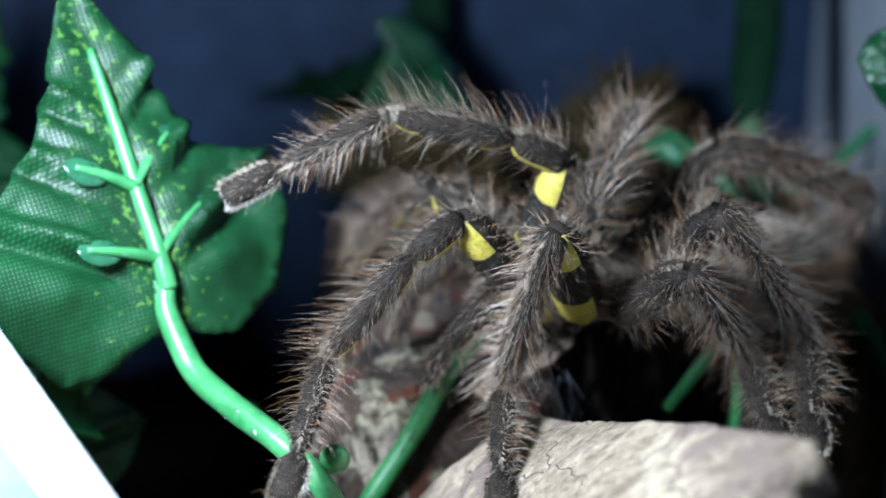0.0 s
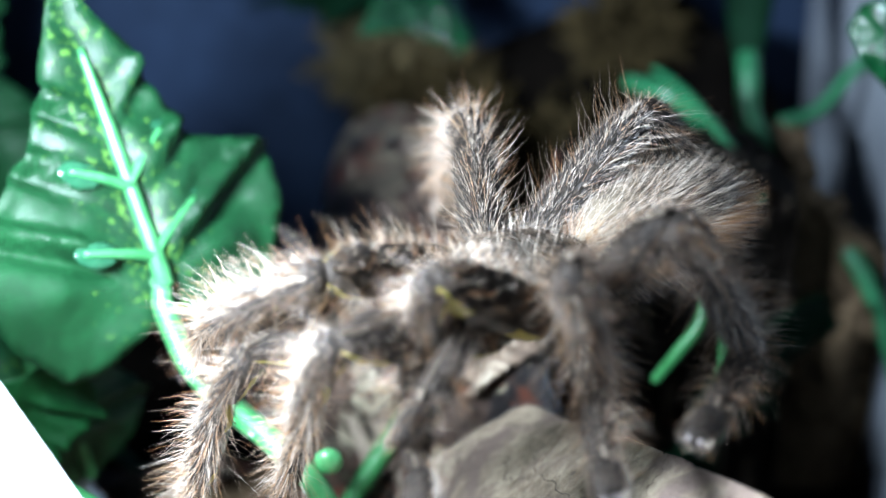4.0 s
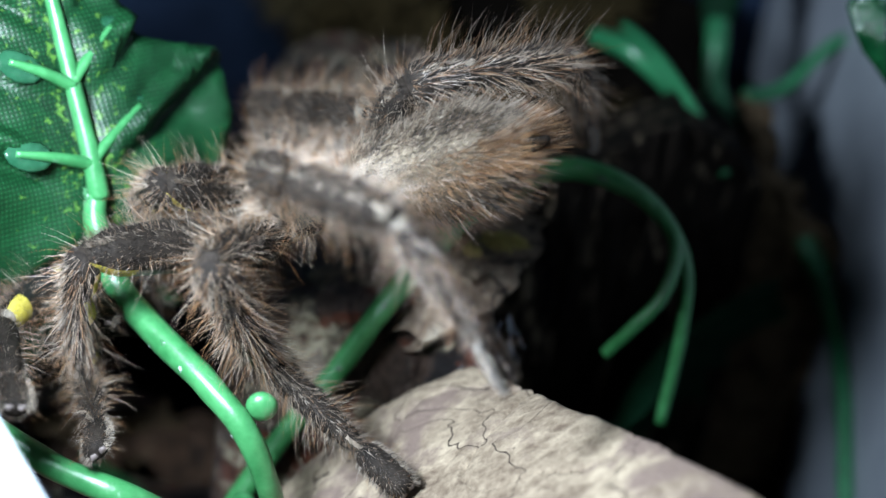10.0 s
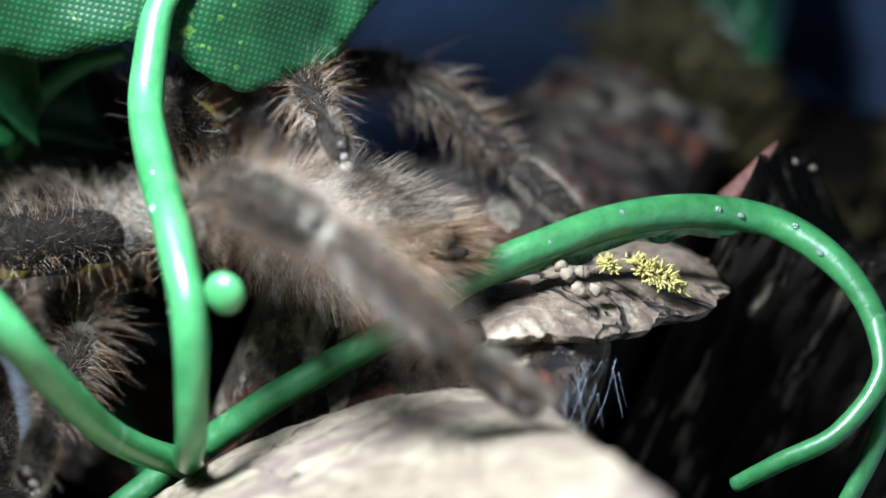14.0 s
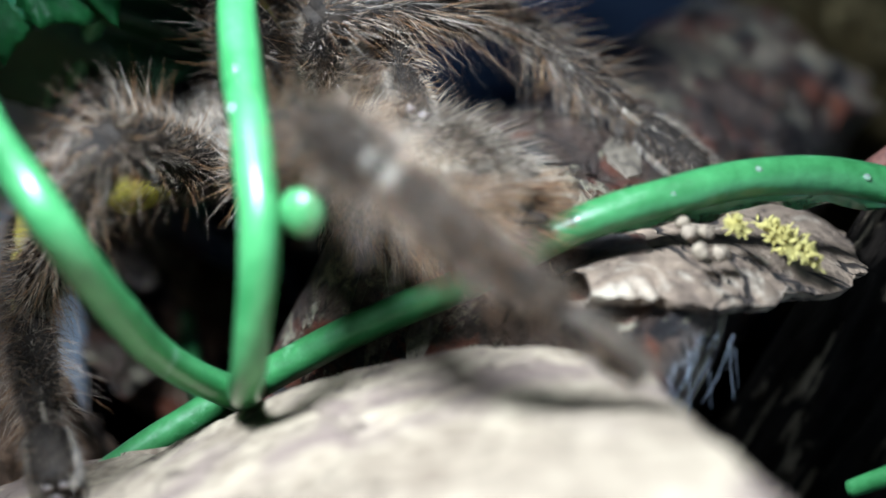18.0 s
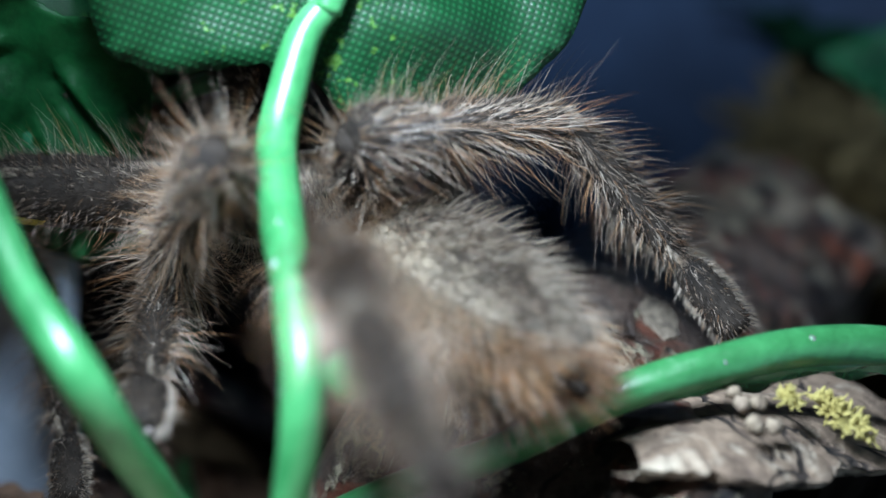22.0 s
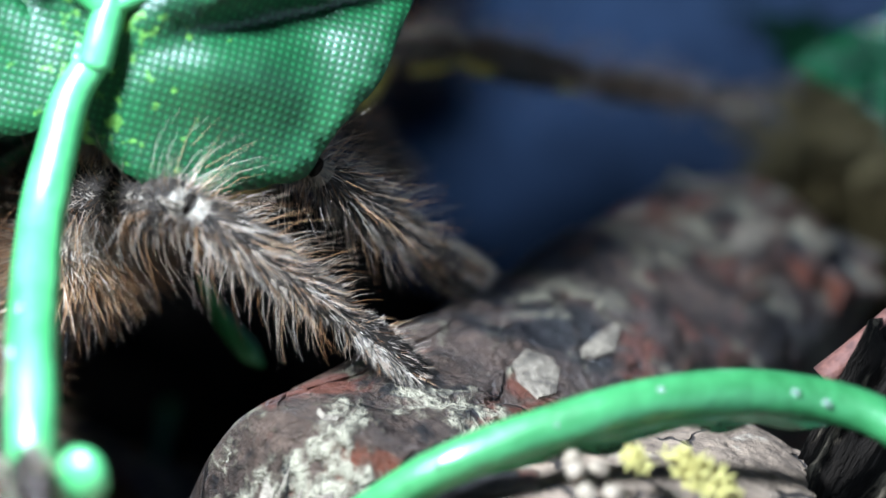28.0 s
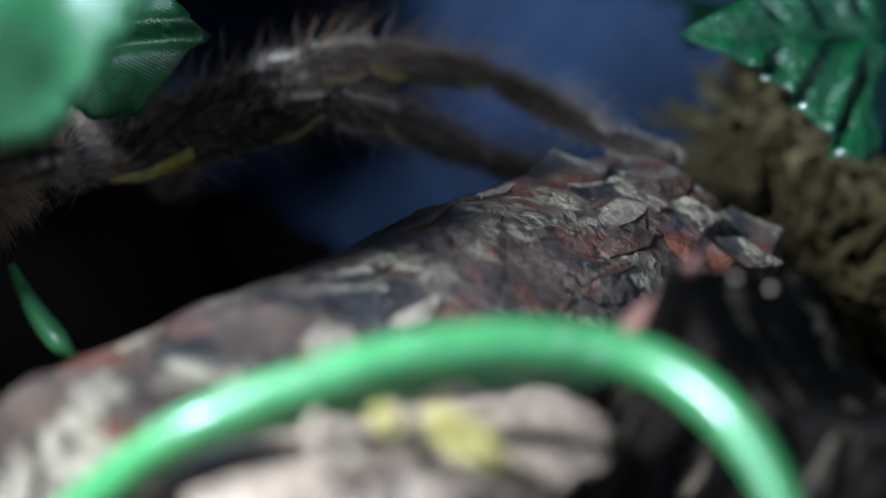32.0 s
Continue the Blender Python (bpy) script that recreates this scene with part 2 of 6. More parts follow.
def spline(points, steps=8):
    """A smooth line through points (x, y, z, r)."""
    p = [np.array(q, float) for q in points]
    p = [2 * p[0] - p[1]] + p + [2 * p[-1] - p[-2]]
    out = []
    for a, b, c, d in zip(p, p[1:], p[2:], p[3:]):
        for k in range(steps):
            t = k / steps
            out.append(0.5 * (2 * b + (c - a) * t + (2 * a - 5 * b + 4 * c - d) * t * t + (3 * b - a - 3 * c + d) * t ** 3))
    out.append(p[-2])
    return out


def tube(bm, points, steps=8, sides=12, rough=0.0, flat=1.0, slot=0):
    """A swept round bar through (x, y, z, r), all in centimetres, with closed ends."""
    line = spline(points, steps) if steps > 1 else [np.array(q, float) for q in points]
    rings, side = [], None
    for k, q in enumerate(line):
        way = Vector(line[min(k + 1, len(line) - 1)][:3] - line[max(k - 1, 0)][:3]).normalized()
        side = (side or Vector((0.31, 0.2, 0.93))).cross(way).cross(way).normalized() if side is None else (side - way * side.dot(way)).normalized()
        up = way.cross(side)
        ring = []
        for s in range(sides):
            a = 2 * math.pi * s / sides
            r = max(q[3], 0.0005) * (1 + rough * noise.noise(Vector(q[:3]) * 3 + Vector((math.cos(a), math.sin(a), 0)) * 1.3))
            ring.append(bm.verts.new((Vector(q[:3]) + side * math.cos(a) * r + up * math.sin(a) * r * flat) * CM))
        rings.append(ring)
    for a, b in zip(rings, rings[1:]):
        for s in range(sides):
            f = bm.faces.new((a[s], a[(s + 1) % sides], b[(s + 1) % sides], b[s]))
            f.material_index = slot
    for ring, turn in ((rings[0], -1), (rings[-1], 1)):
        f = bm.faces.new(ring[::turn])
        f.material_index = slot
    return bm


def ball(bm, at, size, rings=10, sides=14, rough=0.0, slot=0, seed=0.0):
    """A rounded lump: radii size round at, in centimetres."""
    rows = []
    for i in range(1, rings):
        a = math.pi * i / rings
        row = []
        for s in range(sides):
            b = 2 * math.pi * s / sides
            d = Vector((math.cos(a), math.sin(a) * math.cos(b), math.sin(a) * math.sin(b)))
            k = 1 + rough * noise.noise(d * 1.7 + Vector((seed, at[0], at[1])))
            row.append(bm.verts.new(Vector((at[0] + d.x * size[0] * k, at[1] + d.y * size[1] * k, at[2] + d.z * size[2] * k)) * CM))
        rows.append(row)
    ends = [bm.verts.new(Vector((at[0] + e * size[0], at[1], at[2])) * CM) for e in (1, -1)]
    for s in range(sides):
        t = (s + 1) % sides
        fs = [bm.faces.new((ends[0], rows[0][s], rows[0][t])), bm.faces.new((ends[1], rows[-1][t], rows[-1][s]))]
        fs += [bm.faces.new((a[s], b[s], b[t], a[t])) for a, b in zip(rows, rows[1:])]
        for f in fs:
            f.material_index = slot
    return bm


# ---- setting ----
def sheet(bm, at, nx, ny, height, slot=0):
    """A grid nx by ny over (0..1, 0..1) whose point (u, v) lies at at(u, v), pushed along z by height, in centimetres."""
    rows = []
    for i in range(nx + 1):
        row = []
        for j in range(ny + 1):
            p = Vector(at(i / nx, j / ny))
            p.z += height(p)
            row.append(bm.verts.new(p * CM))
        rows.append(row)
    for a, b in zip(rows, rows[1:]):
        for j in range(ny):
            f = bm.faces.new((a[j], b[j], b[j + 1], a[j + 1]))
            f.material_index = slot
    return rows


def slab_box(bm, lo, hi, slot=0, bevel=0.0):
    """A box between two corners in centimetres, with bevelled edges."""
    v = [bm.verts.new(Vector((x, y, z)) * CM) for x in (lo[0], hi[0]) for y in (lo[1], hi[1]) for z in (lo[2], hi[2])]
    faces = [bm.faces.new([v[k] for k in q]) for q in ((0, 1, 3, 2), (4, 6, 7, 5), (0, 4, 5, 1), (2, 3, 7, 6), (0, 2, 6, 4), (1, 5, 7, 3))]
    for f in faces:
        f.material_index = slot
    if bevel:
        edges = list({e for f in faces for e in f.edges})
        bmesh.ops.bevel(bm, geom=edges, offset=bevel * CM, segments=3, affect="EDGES", profile=0.5)
    return bm


def rough(p, scale, seed=0.0, octaves=3):
    return noise.fractal(p * scale + Vector((seed, seed * 2, 0)), 0.9, 2.1, octaves)


def crack(p, scale, width, seed=0.0):
    """1 in the middle of a winding crack, 0 beside it."""
    return max(0.0, 1 - abs(noise.noise(p * scale + Vector((seed, 0, seed)))) / width)


bm = bmesh.new()
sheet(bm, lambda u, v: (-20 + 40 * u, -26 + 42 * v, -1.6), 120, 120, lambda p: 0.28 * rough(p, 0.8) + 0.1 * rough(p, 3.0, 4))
tagged(part("ground", bm, SHADED_SOIL), "soil on the terrarium floor, coloured near black for the shade in the pit", "soil", kind="structure")
for name, lo, hi, mat, label in (
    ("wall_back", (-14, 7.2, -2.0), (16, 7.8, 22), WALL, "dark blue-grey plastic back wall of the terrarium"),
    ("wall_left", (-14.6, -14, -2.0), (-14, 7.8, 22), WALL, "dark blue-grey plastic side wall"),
    ("wall_right", (4.9, -14, -2.0), (5.5, 7.2, 22), LIT_WALL, "side wall coloured pale grey as if lit"),
):
    tagged(part(name, slab_box(bmesh.new(), lo, hi, bevel=0.1), mat, smooth=False), label, "wall", kind="structure")


# ---- wood ----
def log_bark():
    """Wet brown bark: rusty and black patches, a crust of pale lichen, and plates parted by fine angular cracks."""
    m = material("dark_bark", (0.010, 0.006, 0.005), (0.115, 0.074, 0.053), 260, 0.42, 0.0, 6, spec=0.5)
    n, link = m.node_tree.nodes, m.node_tree.links.new
    b = n["Principled BSDF"]
    place = n.new("ShaderNodeTexCoord").outputs["Object"]

    def cloud(scale, detail, lo, hi, offset):
        shift = n.new("ShaderNodeMapping")
        shift.inputs["Location"].default_value = (offset, offset * 0.7, 0)
        link(place, shift.inputs["Vector"])
        tex = n.new("ShaderNodeTexNoise")
        tex.inputs["Scale"].default_value, tex.inputs["Detail"].default_value = scale, detail
        tex.inputs["Roughness"].default_value, tex.inputs["Distortion"].default_value = 0.68, 0.4
        link(shift.outputs["Vector"], tex.inputs["Vector"])
        cut = n.new("ShaderNodeMapRange")
        cut.inputs["From Min"].default_value, cut.inputs["From Max"].default_value = lo, hi
        link(tex.outputs[0], cut.inputs["Value"])
        return tex.outputs[0], cut.outputs[0]

    def over(colour, mask, top):
        mix = n.new("ShaderNodeMix")
        mix.data_type = "RGBA"
        link(mask, mix.inputs[0])
        link(colour, mix.inputs[6])
        mix.inputs[7].default_value = (*top, 1)
        return mix.outputs[2]

    def both(kind, a, c):
        op = n.new("ShaderNodeMath")
        op.operation = kind
        for socket, value in zip(op.inputs, (a, c)):
            if isinstance(value, float):
                socket.default_value = value
            else:
                link(value, socket)
        return op.outputs[0]

    colour = b.inputs["Base Color"].links[0].from_socket
    colour = over(colour, cloud(150, 6, 0.51, 0.56, 0.03)[1], (0.11, 0.034, 0.018))
    colour = over(colour, cloud(190, 7, 0.54, 0.58, 0.11)[1], (0.012, 0.010, 0.010))
    crust, patch = cloud(190, 10, 0.52, 0.56, 0.21)
    grain, speck = cloud(900, 4, 0.40, 0.56, 0.31)
    lichen = both("MULTIPLY", patch, speck)
    colour = over(colour, lichen, (0.31, 0.265, 0.18))
    tint, dots = cloud(700, 5, 0.66, 0.70, 0.41)
    colour = over(colour, dots, (0.42, 0.36, 0.26))
    # the plates' edges, bent by noise
    bend = n.new("ShaderNodeMix")
    bend.data_type = "RGBA"
    bend.inputs[0].default_value = 0.004
    wobble = n.new("ShaderNodeTexNoise")
    wobble.inputs["Scale"].default_value, wobble.inputs["Detail"].default_value = 260, 5
    link(place, wobble.inputs["Vector"])
    link(place, bend.inputs[6])
    link(wobble.outputs[1], bend.inputs[7])
    cells = n.new("ShaderNodeTexVoronoi")
    cells.feature = "DISTANCE_TO_EDGE"
    cells.inputs["Scale"].default_value = 210
    link(bend.outputs[2], cells.inputs["Vector"])
    seam = n.new("ShaderNodeMapRange")
    seam.inputs["From Min"].default_value, seam.inputs["From Max"].default_value = 0.035, 0.005
    link(cells.outputs["Distance"], seam.inputs["Value"])
    open_seam = both("MULTIPLY", seam.outputs[0], cloud(300, 4, 0.50, 0.60, 0.51)[1])
    colour = over(colour, open_seam, (0.008, 0.006, 0.005))
    link(colour, b.inputs["Base Color"])
    height = both("ADD", both("MULTIPLY", crust, 1.2), both("MULTIPLY", grain, 0.35))
    height = both("SUBTRACT", height, both("MULTIPLY", open_seam, 0.25))
    height = both("ADD", height, both("MULTIPLY", lichen, 0.12))
    bump = n.new("ShaderNodeBump")
    bump.inputs["Strength"].default_value, bump.inputs["Distance"].default_value = 1.0, 0.002
    link(height, bump.inputs["Height"])
    link(bump.outputs[0], b.inputs["Normal"])
    gloss = n.new("ShaderNodeMapRange")
    gloss.inputs["To Min"].default_value, gloss.inputs["To Max"].default_value = 0.36, 0.8
    link(lichen, gloss.inputs["Value"])
    link(gloss.outputs[0], b.inputs["Roughness"])
    return m


BARK = log_bark()


def log_point(u, v):
    """Over the log's back from its front end (u = 0) to its far end, v from the left foot to the right foot."""
    y = -2.5 + 6.4 * u
    g = 1 / (1 + math.exp((y + 0.2) / 0.28))
    left = -0.80 + 1.3 / (1 + math.exp((y + 1.95) / 0.25)) + 0.12 * noise.noise(Vector((y * 1.3, 0, 5)))
    right = 0.95 + 0.40 * g - 0.5 * max(0, u - 0.8) + 0.15 * noise.noise(Vector((y * 1.1, 4, 5)))
    a = math.pi * (1 - v)
    c, s = math.cos(a), math.sin(a)
    c = math.copysign(abs(c) ** 0.8, c)
    top = 2.14 + 0.12 / (1 + math.exp(-(y + 0.7) / 0.3)) + 0.80 * math.exp(-(((y + 1.2) / 0.65) ** 2)) * max(0, c - 0.15) - 0.10 * c * c
    z = -1.7 + (top + 1.7) * max(0, s) ** 0.12
    end = max(0, (u - 0.94) / 0.06)
    x = (left + right) / 2 + (right - left) / 2 * c * (1 - 0.1 * end)
    slump = 2.2 * max(0, -1.22 - y) / (1 + math.exp((x - 0.65) / 0.12))
    return (x, y, max(-1.7, z - 0.5 * end ** 2 - slump))


bm = bmesh.new()
rows = sheet(bm, log_point, 270, 230, lambda p: 0.045 * rough(p, 1.6) + 0.014 * rough(p, 6, 3, 2) - 0.02 * crack(p, 1.3, 0.03))
log = tagged(part("log", bm, BARK), "dark brown cracked bark of a log lying on the soil", "log")


def plate(u, v):
    """The pale loose plate of bark that rises from the log's front towards the viewer."""
    a = Vector((-0.70, -2.3, 0.42)).lerp(Vector((-0.8, -5.7, 0.2)), u)
    b = Vector((1.16, -1.84, 2.18)).lerp(Vector((2.55, -5.3, 3.78)), u)
    v = -0.3 + 1.3 * v
    p = a.lerp(b, v)
    v = max(0.0, v)
    p.z += 0.34 * math.sin(math.pi * v) ** 0.8 - 0.16 * u * math.sin(math.pi * v) + 0.03 * math.sin(7 * u + 4 * v)
    p.y += 0.12 * noise.noise(Vector((v * 4, 2, 1))) * (1 - u)
    p.x += 0.05 * noise.noise(Vector((u * 4, 7, 1))) * v
    return p


bm = bmesh.new()
sheet(bm, plate, 170, 150, lambda p: 0.03 * rough(p, 1.5) + 0.012 * rough(p, 5, 2, 2) - 0.05 * crack(p, 0.8, 0.016, 3) - 0.02 * crack(p, 2.1, 0.025, 7))
slab = tagged(part("bark_plate", bm, PALE_BARK), "pale beige flaking bark plate leaning on the log", "bark")
slab.modifiers.new("thick", "SOLIDIFY").thickness = 0.35 * CM

bm = bmesh.new()
def chunk_point(u, v):
    x, y = 1.42 + 2.4 * u, 0.25 + 1.2 * u
    z = -1.7 + (4.95 - 0.9 * u - 0.25 * math.sin(7 * u)) * min(1, v * 1.25)
    d = max(0, v - 0.8) / 0.2
    return (x + 0.2 * d, y + 1.3 * d - 0.12 * (1 - v), z - 0.3 * d)


sheet(bm, chunk_point, 70, 90, lambda p: 0.0)
for v in bm.verts:
    q = v.co / CM
    v.co += Vector((0.35, -0.8, 0.1)) * CM * (0.10 * rough(Vector((q.x * 4, q.y * 4, q.z * 0.8)), 2.0) + 0.03 * rough(q, 7))
chunk = tagged(part("wood_block", bm, DARK_WOOD), "upright dark weathered broken wood block with coarse grain", "wood")


# ---- plants ----
def stem_thing(name, lines, mat, label, sides=14, bumps=0.08, category="stem"):
    """One stem, or a stem with its side shoots as parts."""
    if len(lines) == 1:
        return tagged(part(name, tube(bmesh.new(), lines[0], 10, sides, bumps), mat), label, category)
    ob = thing(name, (0, 0, 0), label, category)
    for k, pts in enumerate(lines):
        part("shoot" if k else "main_stem", tube(bmesh.new(), pts, 10, sides, bumps), mat, ob)
    return ob


def leaf_material():
    """Woven cloth: two crossed sets of threads, and yellow flecks that gather beside the midrib."""
    m = material("woven_leaf", (0.0035, 0.048, 0.014), (0.012, 0.112, 0.034), 70, 0.46, 0.0, 9, spec=0.45)
    n, link = m.node_tree.nodes, m.node_tree.links.new
    b = n["Principled BSDF"]
    pos = n.new("ShaderNodeTexCoord")
    waves = []
    for axis in ("X", "Y"):
        w = n.new("ShaderNodeTexWave")
        w.bands_direction = axis
        w.inputs["Scale"].default_value = 900
        w.inputs["Distortion"].default_value = 0.8
        w.inputs["Detail"].default_value = 1.0
        link(pos.outputs["Object"], w.inputs["Vector"])
        waves.append(w)
    mul = n.new("ShaderNodeMath")
    mul.operation = "MULTIPLY"
    link(waves[0].outputs[1], mul.inputs[0])
    link(waves[1].outputs[1], mul.inputs[1])
    bump = n.new("ShaderNodeBump")
    bump.inputs["Strength"].default_value, bump.inputs["Distance"].default_value = 0.3, 0.0001
    link(mul.outputs[0], bump.inputs["Height"])
    link(bump.outputs[0], b.inputs["Normal"])
    cut = n.new("ShaderNodeSeparateXYZ")
    link(pos.outputs["Object"], cut.inputs[0])
    off = n.new("ShaderNodeMath")
    off.operation = "ABSOLUTE"
    link(cut.outputs[0], off.inputs[0])
    near = n.new("ShaderNodeMapRange")
    near.inputs["From Min"].default_value, near.inputs["From Max"].default_value = 0.0, 0.008
    near.inputs["To Min"].default_value, near.inputs["To Max"].default_value = 0.09, -0.16
    link(off.outputs[0], near.inputs["Value"])
    fleck = n.new("ShaderNodeTexNoise")
    fleck.inputs["Scale"].default_value, fleck.inputs["Detail"].default_value = 1500, 4
    link(pos.outputs["Object"], fleck.inputs["Vector"])
    total = n.new("ShaderNodeMath")
    link(fleck.outputs[0], total.inputs[0])
    link(near.outputs[0], total.inputs[1])
    step = n.new("ShaderNodeMapRange")
    step.inputs["From Min"].default_value, step.inputs["From Max"].default_value = 0.60, 0.70
    link(total.outputs[0], step.inputs["Value"])
    thread = n.new("ShaderNodeMix")
    thread.data_type = "RGBA"
    thread.blend_type = "MULTIPLY"
    thread.inputs[0].default_value = 0.58
    old = b.inputs["Base Color"].links[0].from_socket
    link(old, thread.inputs[6])
    link(mul.outputs[0], thread.inputs[7])
    mix = n.new("ShaderNodeMix")
    mix.data_type = "RGBA"
    link(step.outputs[0], mix.inputs[0])
    link(thread.outputs[2], mix.inputs[6])
    mix.inputs[7].default_value = (0.075, 0.19, 0.03, 1)
    link(mix.outputs[2], b.inputs["Base Color"])
    return m


WOVEN = leaf_material()
LEAF_EDGE = [(0.02, 2.45), (0.2, 2.05), (0.42, 1.56), (0.53, 1.15), (0.70, 0.82), (1.0, 0.72), (1.36, 0.60), (1.24, 0.05), (1.04, -0.45), (0.80, -0.58), (0.57, -0.71), (0.3, -0.66), (0.1, -0.56),
             (-0.16, -0.56), (-0.58, -0.76), (-0.83, -0.74), (-1.22, -0.37), (-1.58, 0.23), (-1.47, 0.61), (-1.13, 0.70), (-0.86, 0.95), (-0.6, 1.2), (-0.2, 2.0)]


def leaf_relief(x, y, seed):
    """Folds of the cloth: dents beside the ribs and a soft wave."""
    z = -0.10 * abs(x) + 0.06 * math.sin(2.1 * x + seed) + 0.11 * noise.noise(Vector((x * 1.6, y * 1.6, seed))) + 0.03 * noise.noise(Vector((x * 4.5, y * 4.5, seed)))
    for side in (1, -1):
        for y0, slope in ((0.55, 0.75), (-0.02, 0.55), (1.1, 1.0)):
            d = (y - y0 - slope * abs(x)) / 1.25
            if x * side > 0:
                z += 0.15 * math.exp(-(d / 0.06) ** 2) * min(1, abs(x) * 2.0) - 0.13 * math.exp(-((d + 0.13) / 0.08) ** 2) * min(1, abs(x) * 2.0)
    z -= 0.38 * max(0, -0.08 - y) * (1 + 0.8 * max(0, -x))
    return z - 0.07 * math.exp(-(x / 0.12) ** 2)


def ivy_leaf(m, label, seed=0.0, size=1.0, mat=None, ribs=True):
    leaf = thing("ivy_leaf", (0, 0, 0), label, "artificial leaf", "ivy leaves")
    bm = bmesh.new()
    edge = [(x + 0.02 * noise.noise(Vector((x * 9, y * 9, seed))), y) for x, y in LEAF_EDGE]
    fine = []
    for (a, b), (c, d) in zip(edge, edge[1:] + edge[:1]):
        n = max(2, int(math.hypot(c - a, d - b) / 0.06))
        fine += [(a + (c - a) * k / n + 0.008 * math.sin(37 * k + a), b + (d - b) * k / n + 0.008 * math.cos(41 * k + b)) for k in range(n)]
    pts = [bm.verts.new((x, y, 0)) for x, y in fine]
    loop = bm.faces.new(pts)
    bmesh.ops.triangulate(bm, faces=[loop])
    for cut in (0.9, 0.45, 0.22, 0.13):
        long_edges = [e for e in bm.edges if e.calc_length() > cut]
        bmesh.ops.subdivide_edges(bm, edges=long_edges, cuts=1)
        bmesh.ops.triangulate(bm, faces=bm.faces[:])
        bmesh.ops.beautify_fill(bm, faces=bm.faces[:], edges=[e for e in bm.edges if len(e.link_faces) == 2])
    for v in bm.verts:
        v.co = Vector((v.co.x, v.co.y, leaf_relief(v.co.x, v.co.y, seed))) * CM
    blade = part("blade", bm, mat or WOVEN, leaf, "woven green cloth blade with a cut edge")
    blade.modifiers.new("thick", "SOLIDIFY").thickness = 0.02 * CM
    if ribs:
        bm = bmesh.new()
        tube(bm, [(0.0, 1.75, 0.02, 0.03), (0.0, 1.2, 0.03, 0.055), (0, 0.6, 0.03, 0.065), (0, 0, 0.03, 0.075), (0.0, -0.25, 0.0, 0.08)], 8, 10, 0.1)
        part("midrib", bm, STEM, leaf, "moulded pale green plastic midrib")
        for x, y, y0 in ((-0.45, 0.85, 0.58), (0.40, 0.95, 0.62), (-0.57, 0.2, 0.0), (0.48, 0.34, 0.02)):
            bm = bmesh.new()
            tube(bm, [(0, y0, 0.04, 0.06), (x * 0.5, y0 + (y - y0) * 0.55, 0.06, 0.05), (x, y, 0.05, 0.03)], 8, 8, 0.1, 0.8)
            part("side_rib", bm, STEM, leaf, "short plastic side rib")
            bm = bmesh.new()
            ball(bm, (0, 0, 0), (0.19, 0.11, 0.03), 8, 14, 0.15)
            pad = part("rib_pad", bm, PAD, leaf, "shiny dark glue pad under the rib")
            pad.location, pad.rotation_euler = cm(x * 0.82, y0 + (y - y0) * 0.82, 0.02), (0, 0, math.atan2(y - y0, x))
    else:
        line = [(0.0, y, leaf_relief(0.0, y, seed) + 0.02, r) for y, r in ((1.9, 0.012), (1.3, 0.03), (0.6, 0.045), (0.0, 0.055), (-0.3, 0.06))]
        part("midrib", tube(bmesh.new(), line, 6, 8, 0.1), mat or WOVEN, leaf, "thin raised vein")
    leaf.matrix_basis = m @ Matrix.Scale(size, 4)
    return leaf


def frame_of(origin, across, along):
    along = Vector(along).normalized()
    across = Vector(across)
    across = (across - along * across.dot(along)).normalized()
    up = across.cross(along)
    m = Matrix((across, along, up)).transposed().to_4x4()
    m.translation = cm(*origin)
    return m


ivy_leaf(frame_of((-1.862, -1.428, 3.359), (0.806, 0.591, 0.013), (-0.32, 0.417, 0.851)), "green woven cloth ivy leaf seen from its ribbed underside", 0.0)

MAIN = [(-1.80, -1.51, 3.18, 0.075), (-1.785, -1.63, 2.97, 0.09), (-1.57, -1.89, 2.61, 0.10), (-1.25, -2.25, 2.48, 0.105), (-0.86, -2.63, 2.36, 0.10), (-0.54, -2.88, 2.13, 0.095), (-0.32, -2.89, 1.57, 0.085), (-0.39, -2.56, 1.15, 0.08), (-0.55, -1.98, 0.79, 0.085)]
main_stem = thing("leaf_stem", (0, 0, 0), "glossy green plastic leaf stem with pale glue marks", "stem")
bm = bmesh.new()
tube(bm, MAIN, 10, 14, 0.12)
part("stalk", bm, STEM, main_stem)
bm = bmesh.new()
ball(bm, (-0.45, -2.76, 2.29), (0.115, 0.075, 0.12), 8, 12)
part("knob", bm, STEM, main_stem, "round green plastic moulding knob")
bm = bmesh.new()
ball(bm, (-1.27, -2.30, 2.42), (0.035, 0.03, 0.035), 6, 8, 0.3)
part("glue_bead", bm, WHITE, main_stem, "white bead of dried glue")

